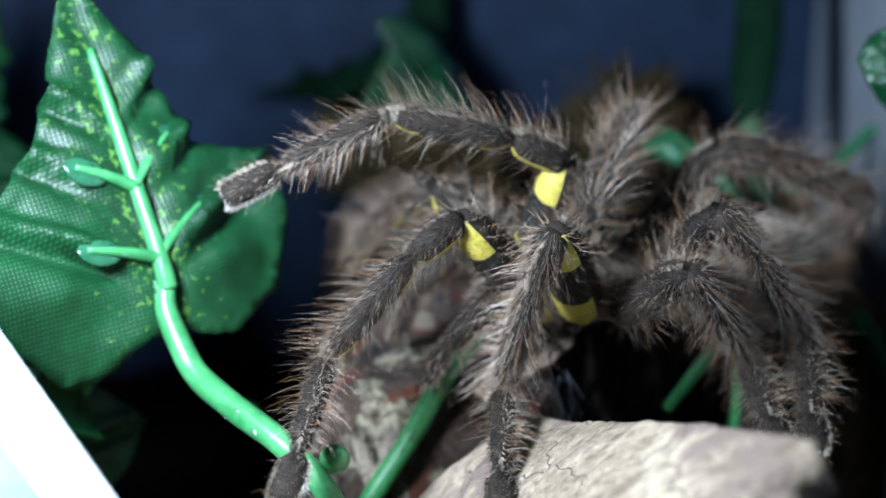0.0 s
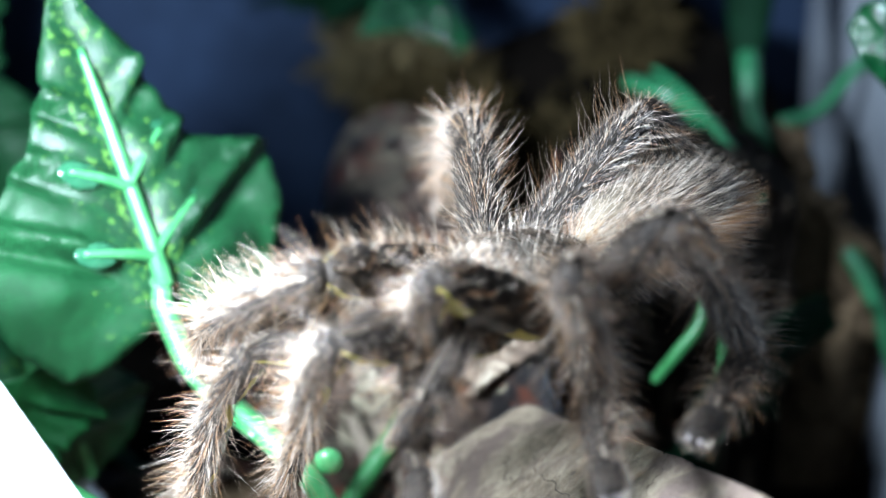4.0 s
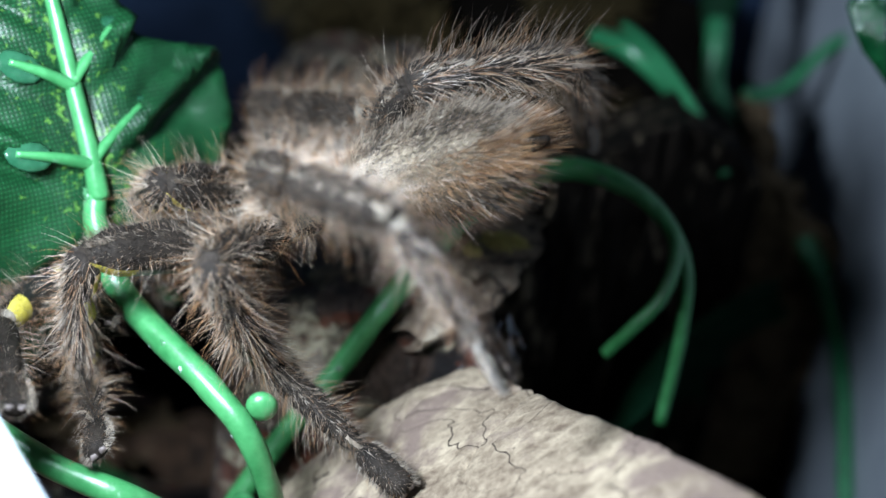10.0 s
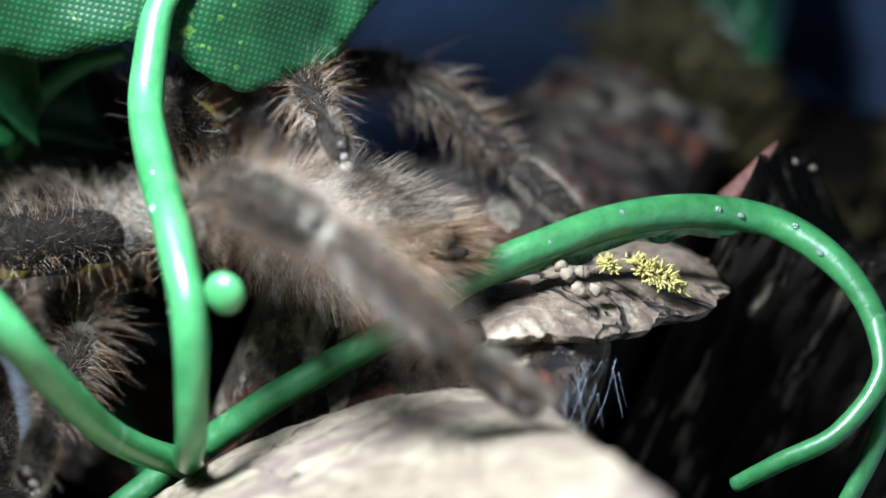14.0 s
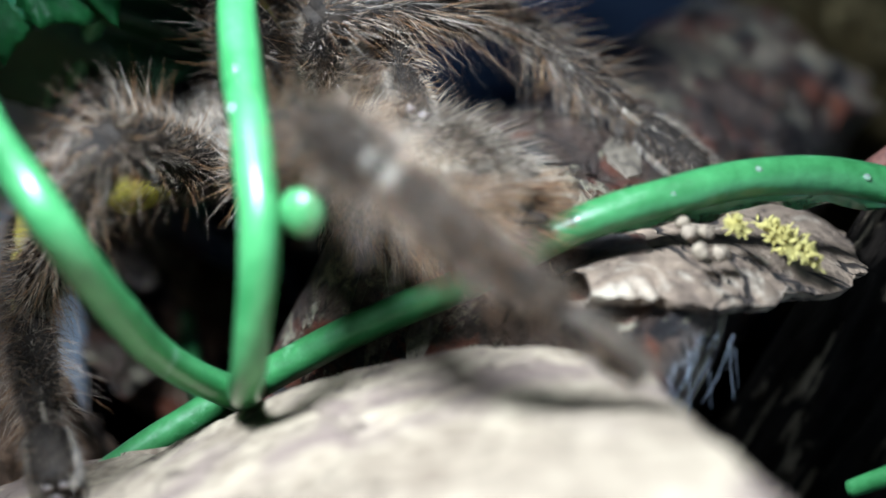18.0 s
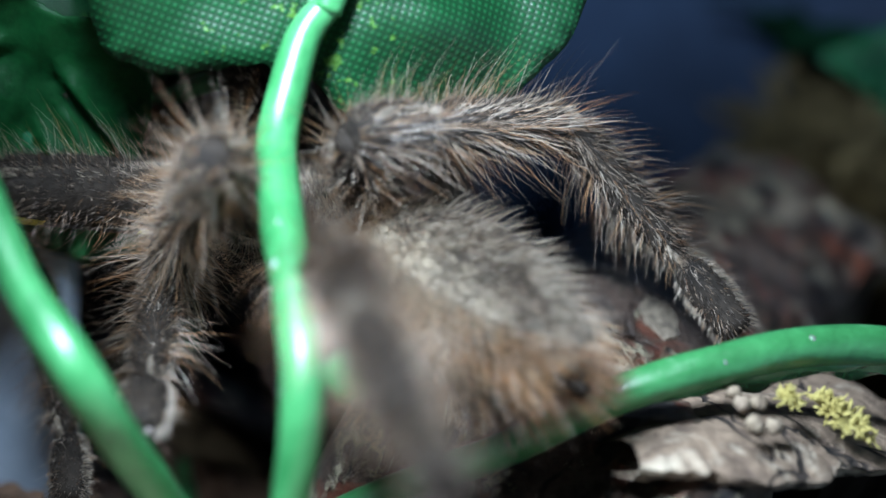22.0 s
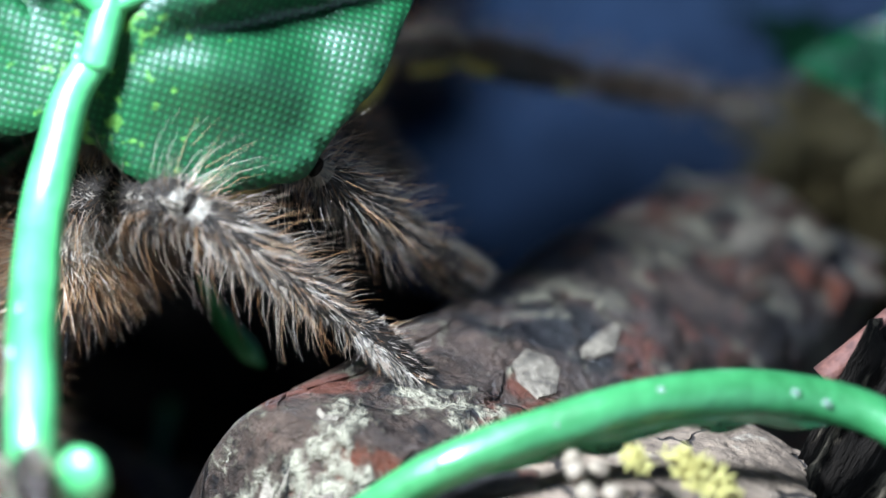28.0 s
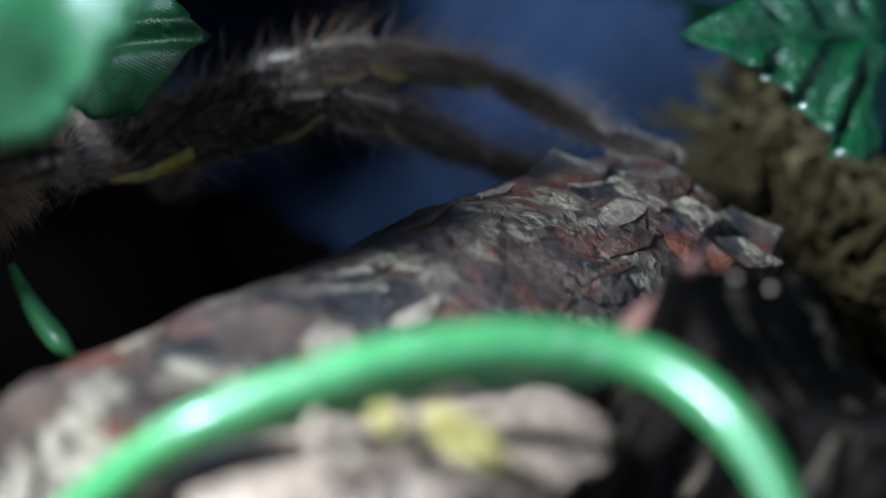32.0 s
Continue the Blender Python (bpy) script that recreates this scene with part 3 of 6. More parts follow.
lower_stem = thing("lower_stem", (0, 0, 0), "glossy green plastic vine stem with white scuffs", "stem")
LOWER = [(-3.21, -2.50, 2.50, 0.085), (-2.46, -2.92, 2.15, 0.09), (-1.85, -3.22, 1.97, 0.095), (-1.30, -3.40, 1.88, 0.10), (-0.98, -3.05, 1.45, 0.095), (-0.80, -2.55, 1.02, 0.09), (-0.54, -1.99, 0.72, 0.085)]
part("stalk", tube(bmesh.new(), LOWER, 10, 14, 0.10), STEM, lower_stem)
rng = random.Random(8)
for stalk, line, count in ((lower_stem, LOWER[1:5], 16), (main_stem, MAIN[:7], 16)):
    dense = spline(line, 12)
    for k in range(count):
        q = rng.choice(dense)
        a = rng.uniform(2.0, 4.2)
        bm = bmesh.new()
        ball(bm, (0, 0, 0), (rng.uniform(0.02, 0.07), 0.02, 0.03), 6, 8, 0.6, 0, k)
        scuff = part("glue_scuff", bm, FILM if k % 5 else WHITE, stalk, "pale scuff of dried glue")
        scuff.location = cm(q[0] + q[3] * 0.85 * math.cos(a), q[1] + q[3] * 0.5 * math.sin(a), q[2] + q[3] * 0.6 * rng.uniform(-0.3, 1))
        scuff.rotation_euler = (0, rng.uniform(0.5, 1.2), rng.uniform(-0.5, 0.5))
vine = stem_thing("vine_runner", [[(-1.0, -2.5, -0.1, 0.08), (-0.8, -2.15, 0.35, 0.085), (-0.6, -1.92, 0.72, 0.095), (-0.28, -1.75, 1.28, 0.09), (0.1, -1.55, 1.83, 0.09), (0.4, -1.42, 2.35, 0.095), (0.7, -1.1, 2.66, 0.1), (1.0, -0.75, 2.88, 0.1), (1.35, -0.45, 3.02, 0.1), (1.75, -0.3, 3.1, 0.095), (2.2, -0.4, 3.08, 0.085), (2.55, -0.55, 2.9, 0.072), (2.8, -0.7, 2.55, 0.06), (2.85, -0.85, 2.0, 0.055), (2.8, -1.0, 1.2, 0.05)],
                              [(2.5, -0.52, 2.95, 0.07), (2.68, -0.75, 2.75, 0.06), (2.62, -0.95, 2.4, 0.056), (2.42, -1.0, 2.1, 0.055), (2.25, -0.95, 1.8, 0.05)]], VINE, "dark green glossy plastic vine lying over the log")

# clear drops that cling to the vine
rng = random.Random(12)
for x, y, z in ((1.15, -0.57, 2.75), (0.99, -0.73, 2.80), (0.40, -1.49, 2.41), (0.71, -1.17, 2.70), (0.97, -0.84, 2.93), (1.13, -0.68, 2.90), (1.2, -0.62, 3.02), (1.42, -0.50, 3.09), (1.55, -0.45, 3.10), (0.55, -1.33, 2.57), (1.85, -0.38, 3.17), (0.1, -1.62, 1.88), (2.05, -0.45, 3.12)):
    part("drop", ball(bmesh.new(), (x, y, z), (0.022, 0.02, 0.018), 6, 9), DROP, vine, "clear shiny drop")
bm = bmesh.new()
tube(bm, [(0.50, -1.32, 2.41, 0.05), (0.62, -1.17, 2.51, 0.11), (0.74, -1.05, 2.60, 0.09), (0.86, -0.91, 2.70, 0.13), (1.0, -0.75, 2.79, 0.10), (1.15, -0.61, 2.87, 0.12), (1.3, -0.48, 2.94, 0.09), (1.5, -0.39, 3.0, 0.10), (1.62, -0.33, 3.03, 0.04)], 6, 14, 0.9, 0.45)
part("glue_film", bm, FILM, vine, "clear lumpy strip of dried glue")

# loose flakes of bark on the log's back
rng = random.Random(31)
for k in range(34):
    u, v = rng.uniform(0.12, 0.97), rng.uniform(0.2, 0.8)
    ru, rv = rng.uniform(0.02, 0.06), rng.uniform(0.015, 0.045)
    n, turn = rng.randint(6, 9), rng.uniform(0, 6.3)
    thick = rng.uniform(0.003, 0.012)
    bm = bmesh.new()
    rims = ([], [])
    lean = Vector((rng.uniform(-0.12, 0.12), rng.uniform(-0.12, 0.12), 0))
    for j in range(n):
        a = turn + 6.283 * j / n
        c = rng.uniform(0.55, 1.15)
        p = Vector(log_point(min(0.98, max(0.02, u + ru * c * math.cos(a))), min(0.9, max(0.1, v + rv * c * math.sin(a)))))
        lift = 0.045 * rough(p, 1.6) + 0.006
        rims[0].append(bm.verts.new((p + Vector((0, 0, lift - 0.05))) * CM))
        rims[1].append(bm.verts.new((p + Vector((0, 0, lift + thick * rng.uniform(0.7, 1.3)))) * CM + lean * thick * CM))
    for j in range(n):
        i = (j + 1) % n
        bm.faces.new((rims[0][j], rims[0][i], rims[1][i], rims[1][j]))
    mid = Vector((0, 0, 0))
    for q in rims[1]:
        mid += q.co / n
    hub = bm.verts.new(mid + Vector((0, 0, 0.012 * CM)))
    for j in range(n):
        bm.faces.new((rims[1][j], rims[1][(j + 1) % n], hub))
    part("bark_flake", bm, (BARK, RED_FLAKE, LICHEN, BARK, RED_FLAKE)[k % 5], log, "", False)

# blocky broken edge at the log's far end
rng = random.Random(77)
for x, y, z, a, b, c in ((0.05, 2.75, 2.22, 0.20, 0.26, 0.10), (0.40, 2.95, 2.20, 0.17, 0.24, 0.11), (0.70, 3.1, 2.14, 0.15, 0.2, 0.13), (-0.35, 2.9, 2.18, 0.19, 0.22, 0.09), (0.2, 3.4, 2.12, 0.22, 0.2, 0.12), (0.6, 3.55, 2.06, 0.2, 0.18, 0.13)):
    bm = bmesh.new()
    slab_box(bm, (-a, -b, -0.3), (a, b, c), 0, 0.03)
    bmesh.ops.subdivide_edges(bm, edges=bm.edges[:], cuts=2, use_grid_fill=True)
    for v in bm.verts:
        v.co += Vector([noise.noise(v.co / CM * 2.6 + Vector((x * 7, y * 5, k))) for k in range(3)]) * 0.0008
    block = part("broken_block", bm, BARK, log, "blocky cracked edge of bark", False)
    block.location, block.rotation_euler = cm(x, y, z - 0.04), (rng.uniform(-0.12, 0.12), rng.uniform(-0.12, 0.12), rng.uniform(-0.4, 0.4))

# the torn plate of bark under the vine, its edge from near to far
LEDGE_EDGE = [(0.72, -1.72, 2.26), (0.92, -1.64, 2.38), (1.12, -1.52, 2.45), (1.30, -1.36, 2.50), (1.44, -1.10, 2.53), (1.56, -0.82, 2.56), (1.66, -0.50, 2.59), (1.66, -0.25, 2.58), (1.52, 0.05, 2.52), (1.38, 0.32, 2.44)]
LEDGE_LINE = spline([(*p, 0.0) for p in LEDGE_EDGE], 12)
LEDGE_ROOT = [(0.42, -1.30, 2.02), (0.48, -1.05, 2.16), (0.52, -0.75, 2.26), (0.58, -0.4, 2.24), (0.7, 0.1, 2.20), (0.8, 0.4, 2.18)]
LEDGE_BACK = spline([(*p, 0.0) for p in LEDGE_ROOT], 12)


def ledge_point(u, v):
    """From the root on the log (v = 0) to the torn edge (0.8) and down its broken face."""
    a = Vector(LEDGE_BACK[min(len(LEDGE_BACK) - 1, int(u * (len(LEDGE_BACK) - 1)))][:3])
    b = Vector(LEDGE_LINE[min(len(LEDGE_LINE) - 1, int(u * (len(LEDGE_LINE) - 1)))][:3])
    jag = 0.11 * noise.noise(Vector((u * 9, 3, 1))) + 0.05 * noise.noise(Vector((u * 31, 5, 1)))
    out = (b - a).normalized()
    b = b + out * jag
    if v <= 0.8:
        k = v / 0.8
        p = a.lerp(b, k)
        p.z += 0.10 * math.sin(math.pi * k) - 0.02
        return p
    k = (v - 0.8) / 0.2
    return b + Vector((-0.30 * k * k * out.x, -0.30 * k * k * out.y, -0.24 * k - 0.03 * noise.noise(Vector((u * 20, k * 4, 2)))))


bm = bmesh.new()
sheet(bm, ledge_point, 110, 70, lambda p: 0.018 * rough(p, 2.2, 3) + 0.008 * rough(p, 9, 1, 2) - 0.02 * crack(p, 1.7, 0.02, 2))
part("bark_ledge", bm, LEDGE_BARK, log, "torn brown ledge of bark with a pale broken edge")


# ---- far plants, moss and small pieces ----
def strap(name, points, mat, label, category="stem"):
    bm = bmesh.new()
    tube(bm, points, 8, 12, 0.05, 0.45)
    return tagged(part(name, bm, mat), label, category)


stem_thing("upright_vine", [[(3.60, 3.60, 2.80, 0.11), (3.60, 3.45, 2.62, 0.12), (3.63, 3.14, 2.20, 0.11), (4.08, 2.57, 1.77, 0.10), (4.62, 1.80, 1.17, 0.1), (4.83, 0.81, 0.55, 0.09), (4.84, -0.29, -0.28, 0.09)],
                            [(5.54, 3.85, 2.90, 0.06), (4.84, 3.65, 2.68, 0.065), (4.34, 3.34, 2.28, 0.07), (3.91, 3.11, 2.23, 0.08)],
                            [(4.14, 2.54, 1.73, 0.07), (3.19, 2.38, 2.48, 0.09), (2.64, 2.45, 2.89, 0.1), (2.31, 2.90, 2.82, 0.08)]], SHADED_VINE, "green plastic vine standing up from the soil")
stem_thing("bud_stem", [[(2.55, 2.8, 3.0, 0.04), (2.79, 2.3, 2.99, 0.045), (3.11, 1.7, 2.77, 0.05), (3.43, 1.2, 2.38, 0.055)]], SHADED_VINE, "cut green plastic stem with a pale tip")
strap("hanging_strap", [(0.28, 6.73, 4.09, 0.27), (0.26, 6.44, 3.37, 0.27), (0.24, 6.18, 2.71, 0.25), (0.19, 5.98, 2.22, 0.1)], DARK_SHADED_GREEN, "broad dark green plastic strap hanging down")
strap("hanging_strap", [(3.80, 4.79, 4.71, 0.25), (3.76, 4.45, 3.80, 0.26), (3.65, 4.0, 3.16, 0.25), (3.60, 3.62, 2.66, 0.13)], DARK_SHADED_GREEN, "broad dark green plastic strap above the vine")
stem_thing("thin_stem", [[(-3.4, 3.0, -1.5, 0.05), (-2.79, 2.0, -1.3, 0.05), (-2.1, 0.7, -0.95, 0.05), (-1.61, -0.21, -0.53, 0.05), (-1.2, -1.0, -0.15, 0.05), (-0.9, -1.6, 0.25, 0.05), (-0.66, -1.9, 0.65, 0.05)]], VINE, "thin green plastic stem running into the hollow")
stem_thing("thin_stem", [[(-2.30, -0.75, 2.30, 0.05), (-2.53, -0.80, 2.09, 0.06), (-2.72, -0.82, 1.79, 0.065), (-2.80, -0.84, 1.49, 0.065), (-2.77, -0.86, 1.16, 0.06), (-2.71, -0.88, 0.80, 0.055)], [(-2.95, -0.80, 1.75, 0.04), (-2.98, -0.86, 1.40, 0.045), (-2.93, -0.90, 1.05, 0.045), (-2.85, -0.90, 0.78, 0.04)]], STEM, "pair of pale green stems behind the leaf")
stem_thing("green_shoot", [[(-1.81, 0.01, 1.55, 0.02), (-1.56, -0.04, 1.44, 0.05), (-1.33, -0.08, 1.39, 0.055), (-1.24, -0.05, 1.35, 0.015)]], VINE, "small pointed green plastic shoot", category="shoot")

ivy_leaf(frame_of((-3.21, -1.15, 1.53), (0.85, 0.35, -0.35), (0.25, 0.45, 0.85)), "green cloth ivy leaf with yellow flecks half hidden below another", 2.0, 0.85)
ivy_leaf(frame_of((-4.52, 1.95, 2.74), (0.75, 0.6, 0.1), (0.25, 0.5, 0.8)), "green cloth ivy leaf in the shade behind", 3.0, 0.95)
ivy_leaf(frame_of((-3.13, -1.54, 2.01), (0.75, 0.5, 0.4), (0.05, -0.1, -0.99)), "cloth ivy leaf hanging near the pale panel, shade in its dark green", 4.0, 0.55, SHADED_LEAF)
ivy_leaf(frame_of((4.69, 0.02, 4.36), (0.844, -0.527, 0.105), (0.108, 0.359, 0.927)), "glossy dark green ivy leaf with bright reflections", 5.0, 0.58, GLOSSY, False)
ivy_leaf(frame_of((0.34, 4.95, 3.10), (-0.66, 0.28, 0.70), (-0.80, -1.13, -0.18)), "dark green ivy leaf in front of the back wall", 6.0, 0.53, GLOSSY, False)
ivy_leaf(frame_of((-2.78, 1.18, 2.27), (0.983, 0.18, -0.036), (-0.053, 0.467, 0.882)), "green cloth ivy leaf with a bright folded corner", 11.0, 0.55, None, False)
# these three leaves have their shade in the base colour
ivy_leaf(frame_of((-0.16, 6.09, 2.82), (0.8, 0.5, 0.2), (-0.75, 0.2, -0.3)), "ivy leaf coloured near black for the deep shade at the back", 7.0, 0.8, DARK_SHADED_GREEN, False)
ivy_leaf(frame_of((3.16, 0.58, 0.89), (0.7, 0.6, 0.3), (0.15, 0.45, -0.9)), "ivy leaf coloured near black for deep shade", 8.0, 0.95, DARK_SHADED_GREEN, False)
ivy_leaf(frame_of((4.50, 2.56, 0.48), (0.7, 0.5, 0.1), (-0.1, 0.45, -0.9)), "ivy leaf beside the upright vine, coloured near black for shade", 9.0, 0.6, DARK_SHADED_GREEN, False)

bm = bmesh.new()
corners = [(-2.82, 0.75), (-2.62, 0.35), (-2.1, -0.59), (-1.6, -1.7), (-6.0, -1.7), (-6.0, 1.2)]
front, rear = ([bm.verts.new(cm(x, y, z)) for x, z in corners] for y in (-0.78, -0.66))
bm.faces.new(front)
bm.faces.new(rear[::-1])
for k in range(len(corners)):
    bm.faces.new((front[k - 1], rear[k - 1], rear[k], front[k]))
bmesh.ops.recalc_face_normals(bm, faces=bm.faces[:])
bmesh.ops.bevel(bm, geom=bm.edges[:], offset=0.03 * CM, segments=2, affect="EDGES", profile=0.5)
tagged(part("plastic_panel", bm, PALE_PANEL, smooth=False), "pale blue-grey plastic panel at the terrarium side", "panel")

rail = thing("door_rail", (0, 0, 0), "white plastic rail of the terrarium door with a clear pane", "rail")
start, way = Vector((-2.78, -3.77, 3.95)), Vector((-0.59, 0.568, 0.573)).normalized()
side = Vector((-0.62, -0.75, 0.1))
side = (side - way * side.dot(way)).normalized()
deep = way.cross(side)


def rail_bar(name, a, b, w0, w1, d0, d1, mat, label):
    bm = bmesh.new()
    v = [bm.verts.new((start + way * k + side * w + deep * d) * CM) for k in (a, b) for w in (w0, w1) for d in (d0, d1)]
    for q in ((0, 1, 3, 2), (4, 6, 7, 5), (0, 4, 5, 1), (2, 3, 7, 6), (0, 2, 6, 4), (1, 5, 7, 3)):
        bm.faces.new([v[k] for k in q])
    bmesh.ops.recalc_face_normals(bm, faces=bm.faces[:])
    bmesh.ops.bevel(bm, geom=bm.edges[:], offset=0.03 * CM, segments=3, affect="EDGES", profile=0.5)
    return part(name, bm, mat, rail, label, False)


rail_bar("edge_strip", -2.3, 4, 0.0, 0.42, -0.12, 0.12, WHITE, "white moulded edge strip")
rail_bar("pane", -2.3, 4, 0.42, 3.0, -0.04, 0.04, PANEL, "scratched blue-grey plastic pane").visible_shadow = False


def moss_clump(centre, size, count, length, radius, mat, label, seed, name="moss_clump"):
    """Many short curled strands in a heap."""
    rng = random.Random(seed)
    bm = bmesh.new()
    for _ in range(count):
        d = Vector((rng.gauss(0, 1), rng.gauss(0, 1), rng.gauss(0, 1))).normalized()
        p = Vector(centre) + Vector((d.x * size[0], d.y * size[1], d.z * size[2])) * rng.uniform(0.3, 1.0)
        w = (d + Vector((rng.uniform(-1, 1), rng.uniform(-1, 1), rng.uniform(-0.6, 1)))).normalized()
        c = Vector((rng.uniform(-1, 1), rng.uniform(-1, 1), rng.uniform(-1, 1)))
        n = length * rng.uniform(0.5, 1.3)
        r = radius * rng.uniform(0.6, 1.3)
        tube(bm, [(*p, r), (*(p + w * n * 0.35 + c * n * 0.12), r * 1.1), (*(p + w * n * 0.7 + c * n * 0.3), r * 0.9), (*(p + w * n + c * n * 0.2), r * 0.4)], 2, 5)
    return tagged(part(name, bm, mat), label, "moss", kind="stuff")


moss_clump((0.35, 5.4, 1.0), (0.8, 0.7, 0.9), 800, 0.36, 0.028, SHADED_MOSS, "heap of moss behind the log, coloured dark for shade", 1)
moss_clump((1.9, 5.2, 0.3), (1.2, 0.8, 1.0), 900, 0.42, 0.03, SHADED_MOSS, "heap of moss behind the log, coloured dark for shade", 2)
moss_clump((2.49, 5.7, 2.10), (0.5, 0.3, 0.55), 420, 0.36, 0.028, SHADED_MOSS, "moss coloured dark for shade, on top of the added black mass", 3)
moss_clump((-0.25, 6.1, 1.75), (0.62, 0.45, 0.55), 700, 0.34, 0.03, MOSS, "dry khaki moss against the back wall", 6)
# added black lump that stands for the unlit hollow behind the log
bm = bmesh.new()
ball(bm, (2.76, 6.2, 0.55), (1.75, 0.75, 1.75), 40, 60, 0.35, 0, 3)
tagged(part("shade_mound", bm, SHADED_SOIL), "added black mass for the dark hollow at the back wall", "soil")
moss_clump((1.30, -0.86, 2.70), (0.20, 0.07, 0.04), 300, 0.05, 0.007, YELLOW_MOSS, "small yellow tuft of dry moss on the bark", 4, "moss_tuft")
moss_clump((1.05, -1.02, 2.68), (0.05, 0.04, 0.025), 80, 0.05, 0.007, YELLOW_MOSS, "small yellow tuft of dry moss on the bark", 5, "moss_tuft")
for k, p in enumerate(((0.90, -1.25, 2.61), (1.0, -1.33, 2.60), (1.08, -1.22, 2.60), (0.82, -1.12, 2.58), (0.95, -1.12, 2.61))):
    bm = bmesh.new()
    ball(bm, p, (0.045, 0.04, 0.04), 7, 9, 0.4, 0, k)
    tagged(part("pebble", bm, PALE_BARK), "tiny cream crumb lying on the bark", "crumb", "crumbs on the bark")
bm = bmesh.new()
ball(bm, (0.03, 1.42, 2.24), (0.09, 0.07, 0.05), 8, 10, 0.4)
tagged(part("pebble", bm, RED_WOOD), "small brown bark crumb on the log", "crumb", "crumbs on the bark")

# cork bark at the back, curved like half a pipe
CORK_AT = Vector((4.66, 2.74, 0.59))
bm = bmesh.new()
def cork_point(u, v):
    a = math.radians(-110 + 200 * u)
    return (CORK_AT.x - 0.15 + 0.80 * math.sin(a) + 0.2 * (v - 0.5), CORK_AT.y - 0.75 * math.cos(a), -1.6 + (3.9 - 2.0 * u ** 1.5) * v)


sheet(bm, cork_point, 70, 70, lambda p: 0.0)
for v in bm.verts:
    q = v.co / CM
    d = Vector((q.x - CORK_AT.x, q.y - CORK_AT.y, 0)).normalized()
    v.co += d * CM * (0.10 * rough(Vector((q.x, q.y, q.z * 0.4)), 1.6) + 0.05 * rough(q, 5, 0, 2))
cork = tagged(part("cork_tube", bm, CORK), "upright brown cork bark piece at the back", "bark")
cork.modifiers.new("thick", "SOLIDIFY").thickness = 0.3 * CM

# reddish splinter on top of the wood block
bm = bmesh.new()
tube(bm, [(1.36, 0.25, 2.86, 0.10), (1.42, 0.36, 3.06, 0.085), (1.46, 0.46, 3.22, 0.05), (1.47, 0.5, 3.28, 0.01)], 5, 9, 0.5, 0.6)
tagged(part("wood_splinter", bm, RED_WOOD), "reddish brown splinter on the broken wood block", "splinter")
for k, p in enumerate(((1.62, 0.55, 3.20), (1.72, 0.75, 3.15))):
    bm = bmesh.new()
    ball(bm, p, (0.022, 0.02, 0.018), 6, 8, 0.5, 0, k)
    tagged(part("bark_crumb", bm, LICHEN), "tiny tan crumb on the wood block", "crumb", "crumbs on the bark")

# litter on the low ground
rng = random.Random(9)
for k in range(46):
    x, y = rng.uniform(-3.6, -0.7), rng.uniform(-4.2, 1.4)
    bm = bmesh.new()
    ball(bm, (0, 0, 0), (rng.uniform(0.25, 0.7), rng.uniform(0.18, 0.45), rng.uniform(0.1, 0.25)), 7, 10, 0.9, 0, k)
    chip = tagged(part("bark_chip", bm, (BARK, RED_BARK, CORK)[k % 3], smooth=False), "brown bark chip lying on the soil", "bark chip", "bark chips")
    chip.location, chip.rotation_euler = cm(x, y, -0.95 + rng.uniform(-0.2, 0.35)), (rng.uniform(-0.5, 0.5), rng.uniform(-0.5, 0.5), rng.uniform(0, 6.3))
bm = bmesh.new()
def mound(u, v):
    return (-2.7 + 2.0 * u, -4.0 + 3.4 * v, -1.3 + 1.35 * math.sin(math.pi * v) * math.sin(math.pi * min(1, u * 0.7 + 0.25)))


sheet(bm, mound, 70, 90, lambda p: 0.12 * rough(p, 1.8) + 0.08 * rough(p, 6, 2))
tagged(part("root_mound", bm, RED_BARK), "reddish brown rough root beneath the leaves", "root")

# silk in the gap beneath the plate
web = thing("spider_web", (0, 0, 0), "torn white silk web in the gap of the bark", "web")
rng = random.Random(4)
a0, b0 = Vector((1.08, -1.72, 2.12)), Vector((1.36, -1.50, 2.34))
for k in range(28):
    p = a0.lerp(b0, rng.random()) + Vector((rng.uniform(-0.1, 0.1), rng.uniform(-0.2, 0.2), rng.uniform(-0.1, 0.1)))
    q = p + Vector((rng.uniform(-0.10, 0.22), rng.uniform(-0.1, 0.2), rng.uniform(-0.45, -0.12)))
    bm = bmesh.new()
    tube(bm, [(*p, 0.0016), (*((p + q) / 2 + Vector((0.02, 0, -0.03))), 0.0013), (*q, 0.0016)], 3, 4)
    part("thread", bm, WEB, web)


# ---- spider ----
FEMUR, PATELLA, TIBIA, META, TARSUS = 1.35, 0.48, 0.98, 0.93, 0.48


def facing(head, tail):
    """The pose of the spider with its back shield at head and its abdomen towards tail, in centimetres."""
    fwd = (Vector(head) - Vector(tail)).normalized()
    left = Vector((0, 0, 1)).cross(fwd).normalized()
    up = fwd.cross(left)
    m = Matrix((fwd, left, up)).transposed().to_4x4()
    m.translation = cm(*head)
    return m


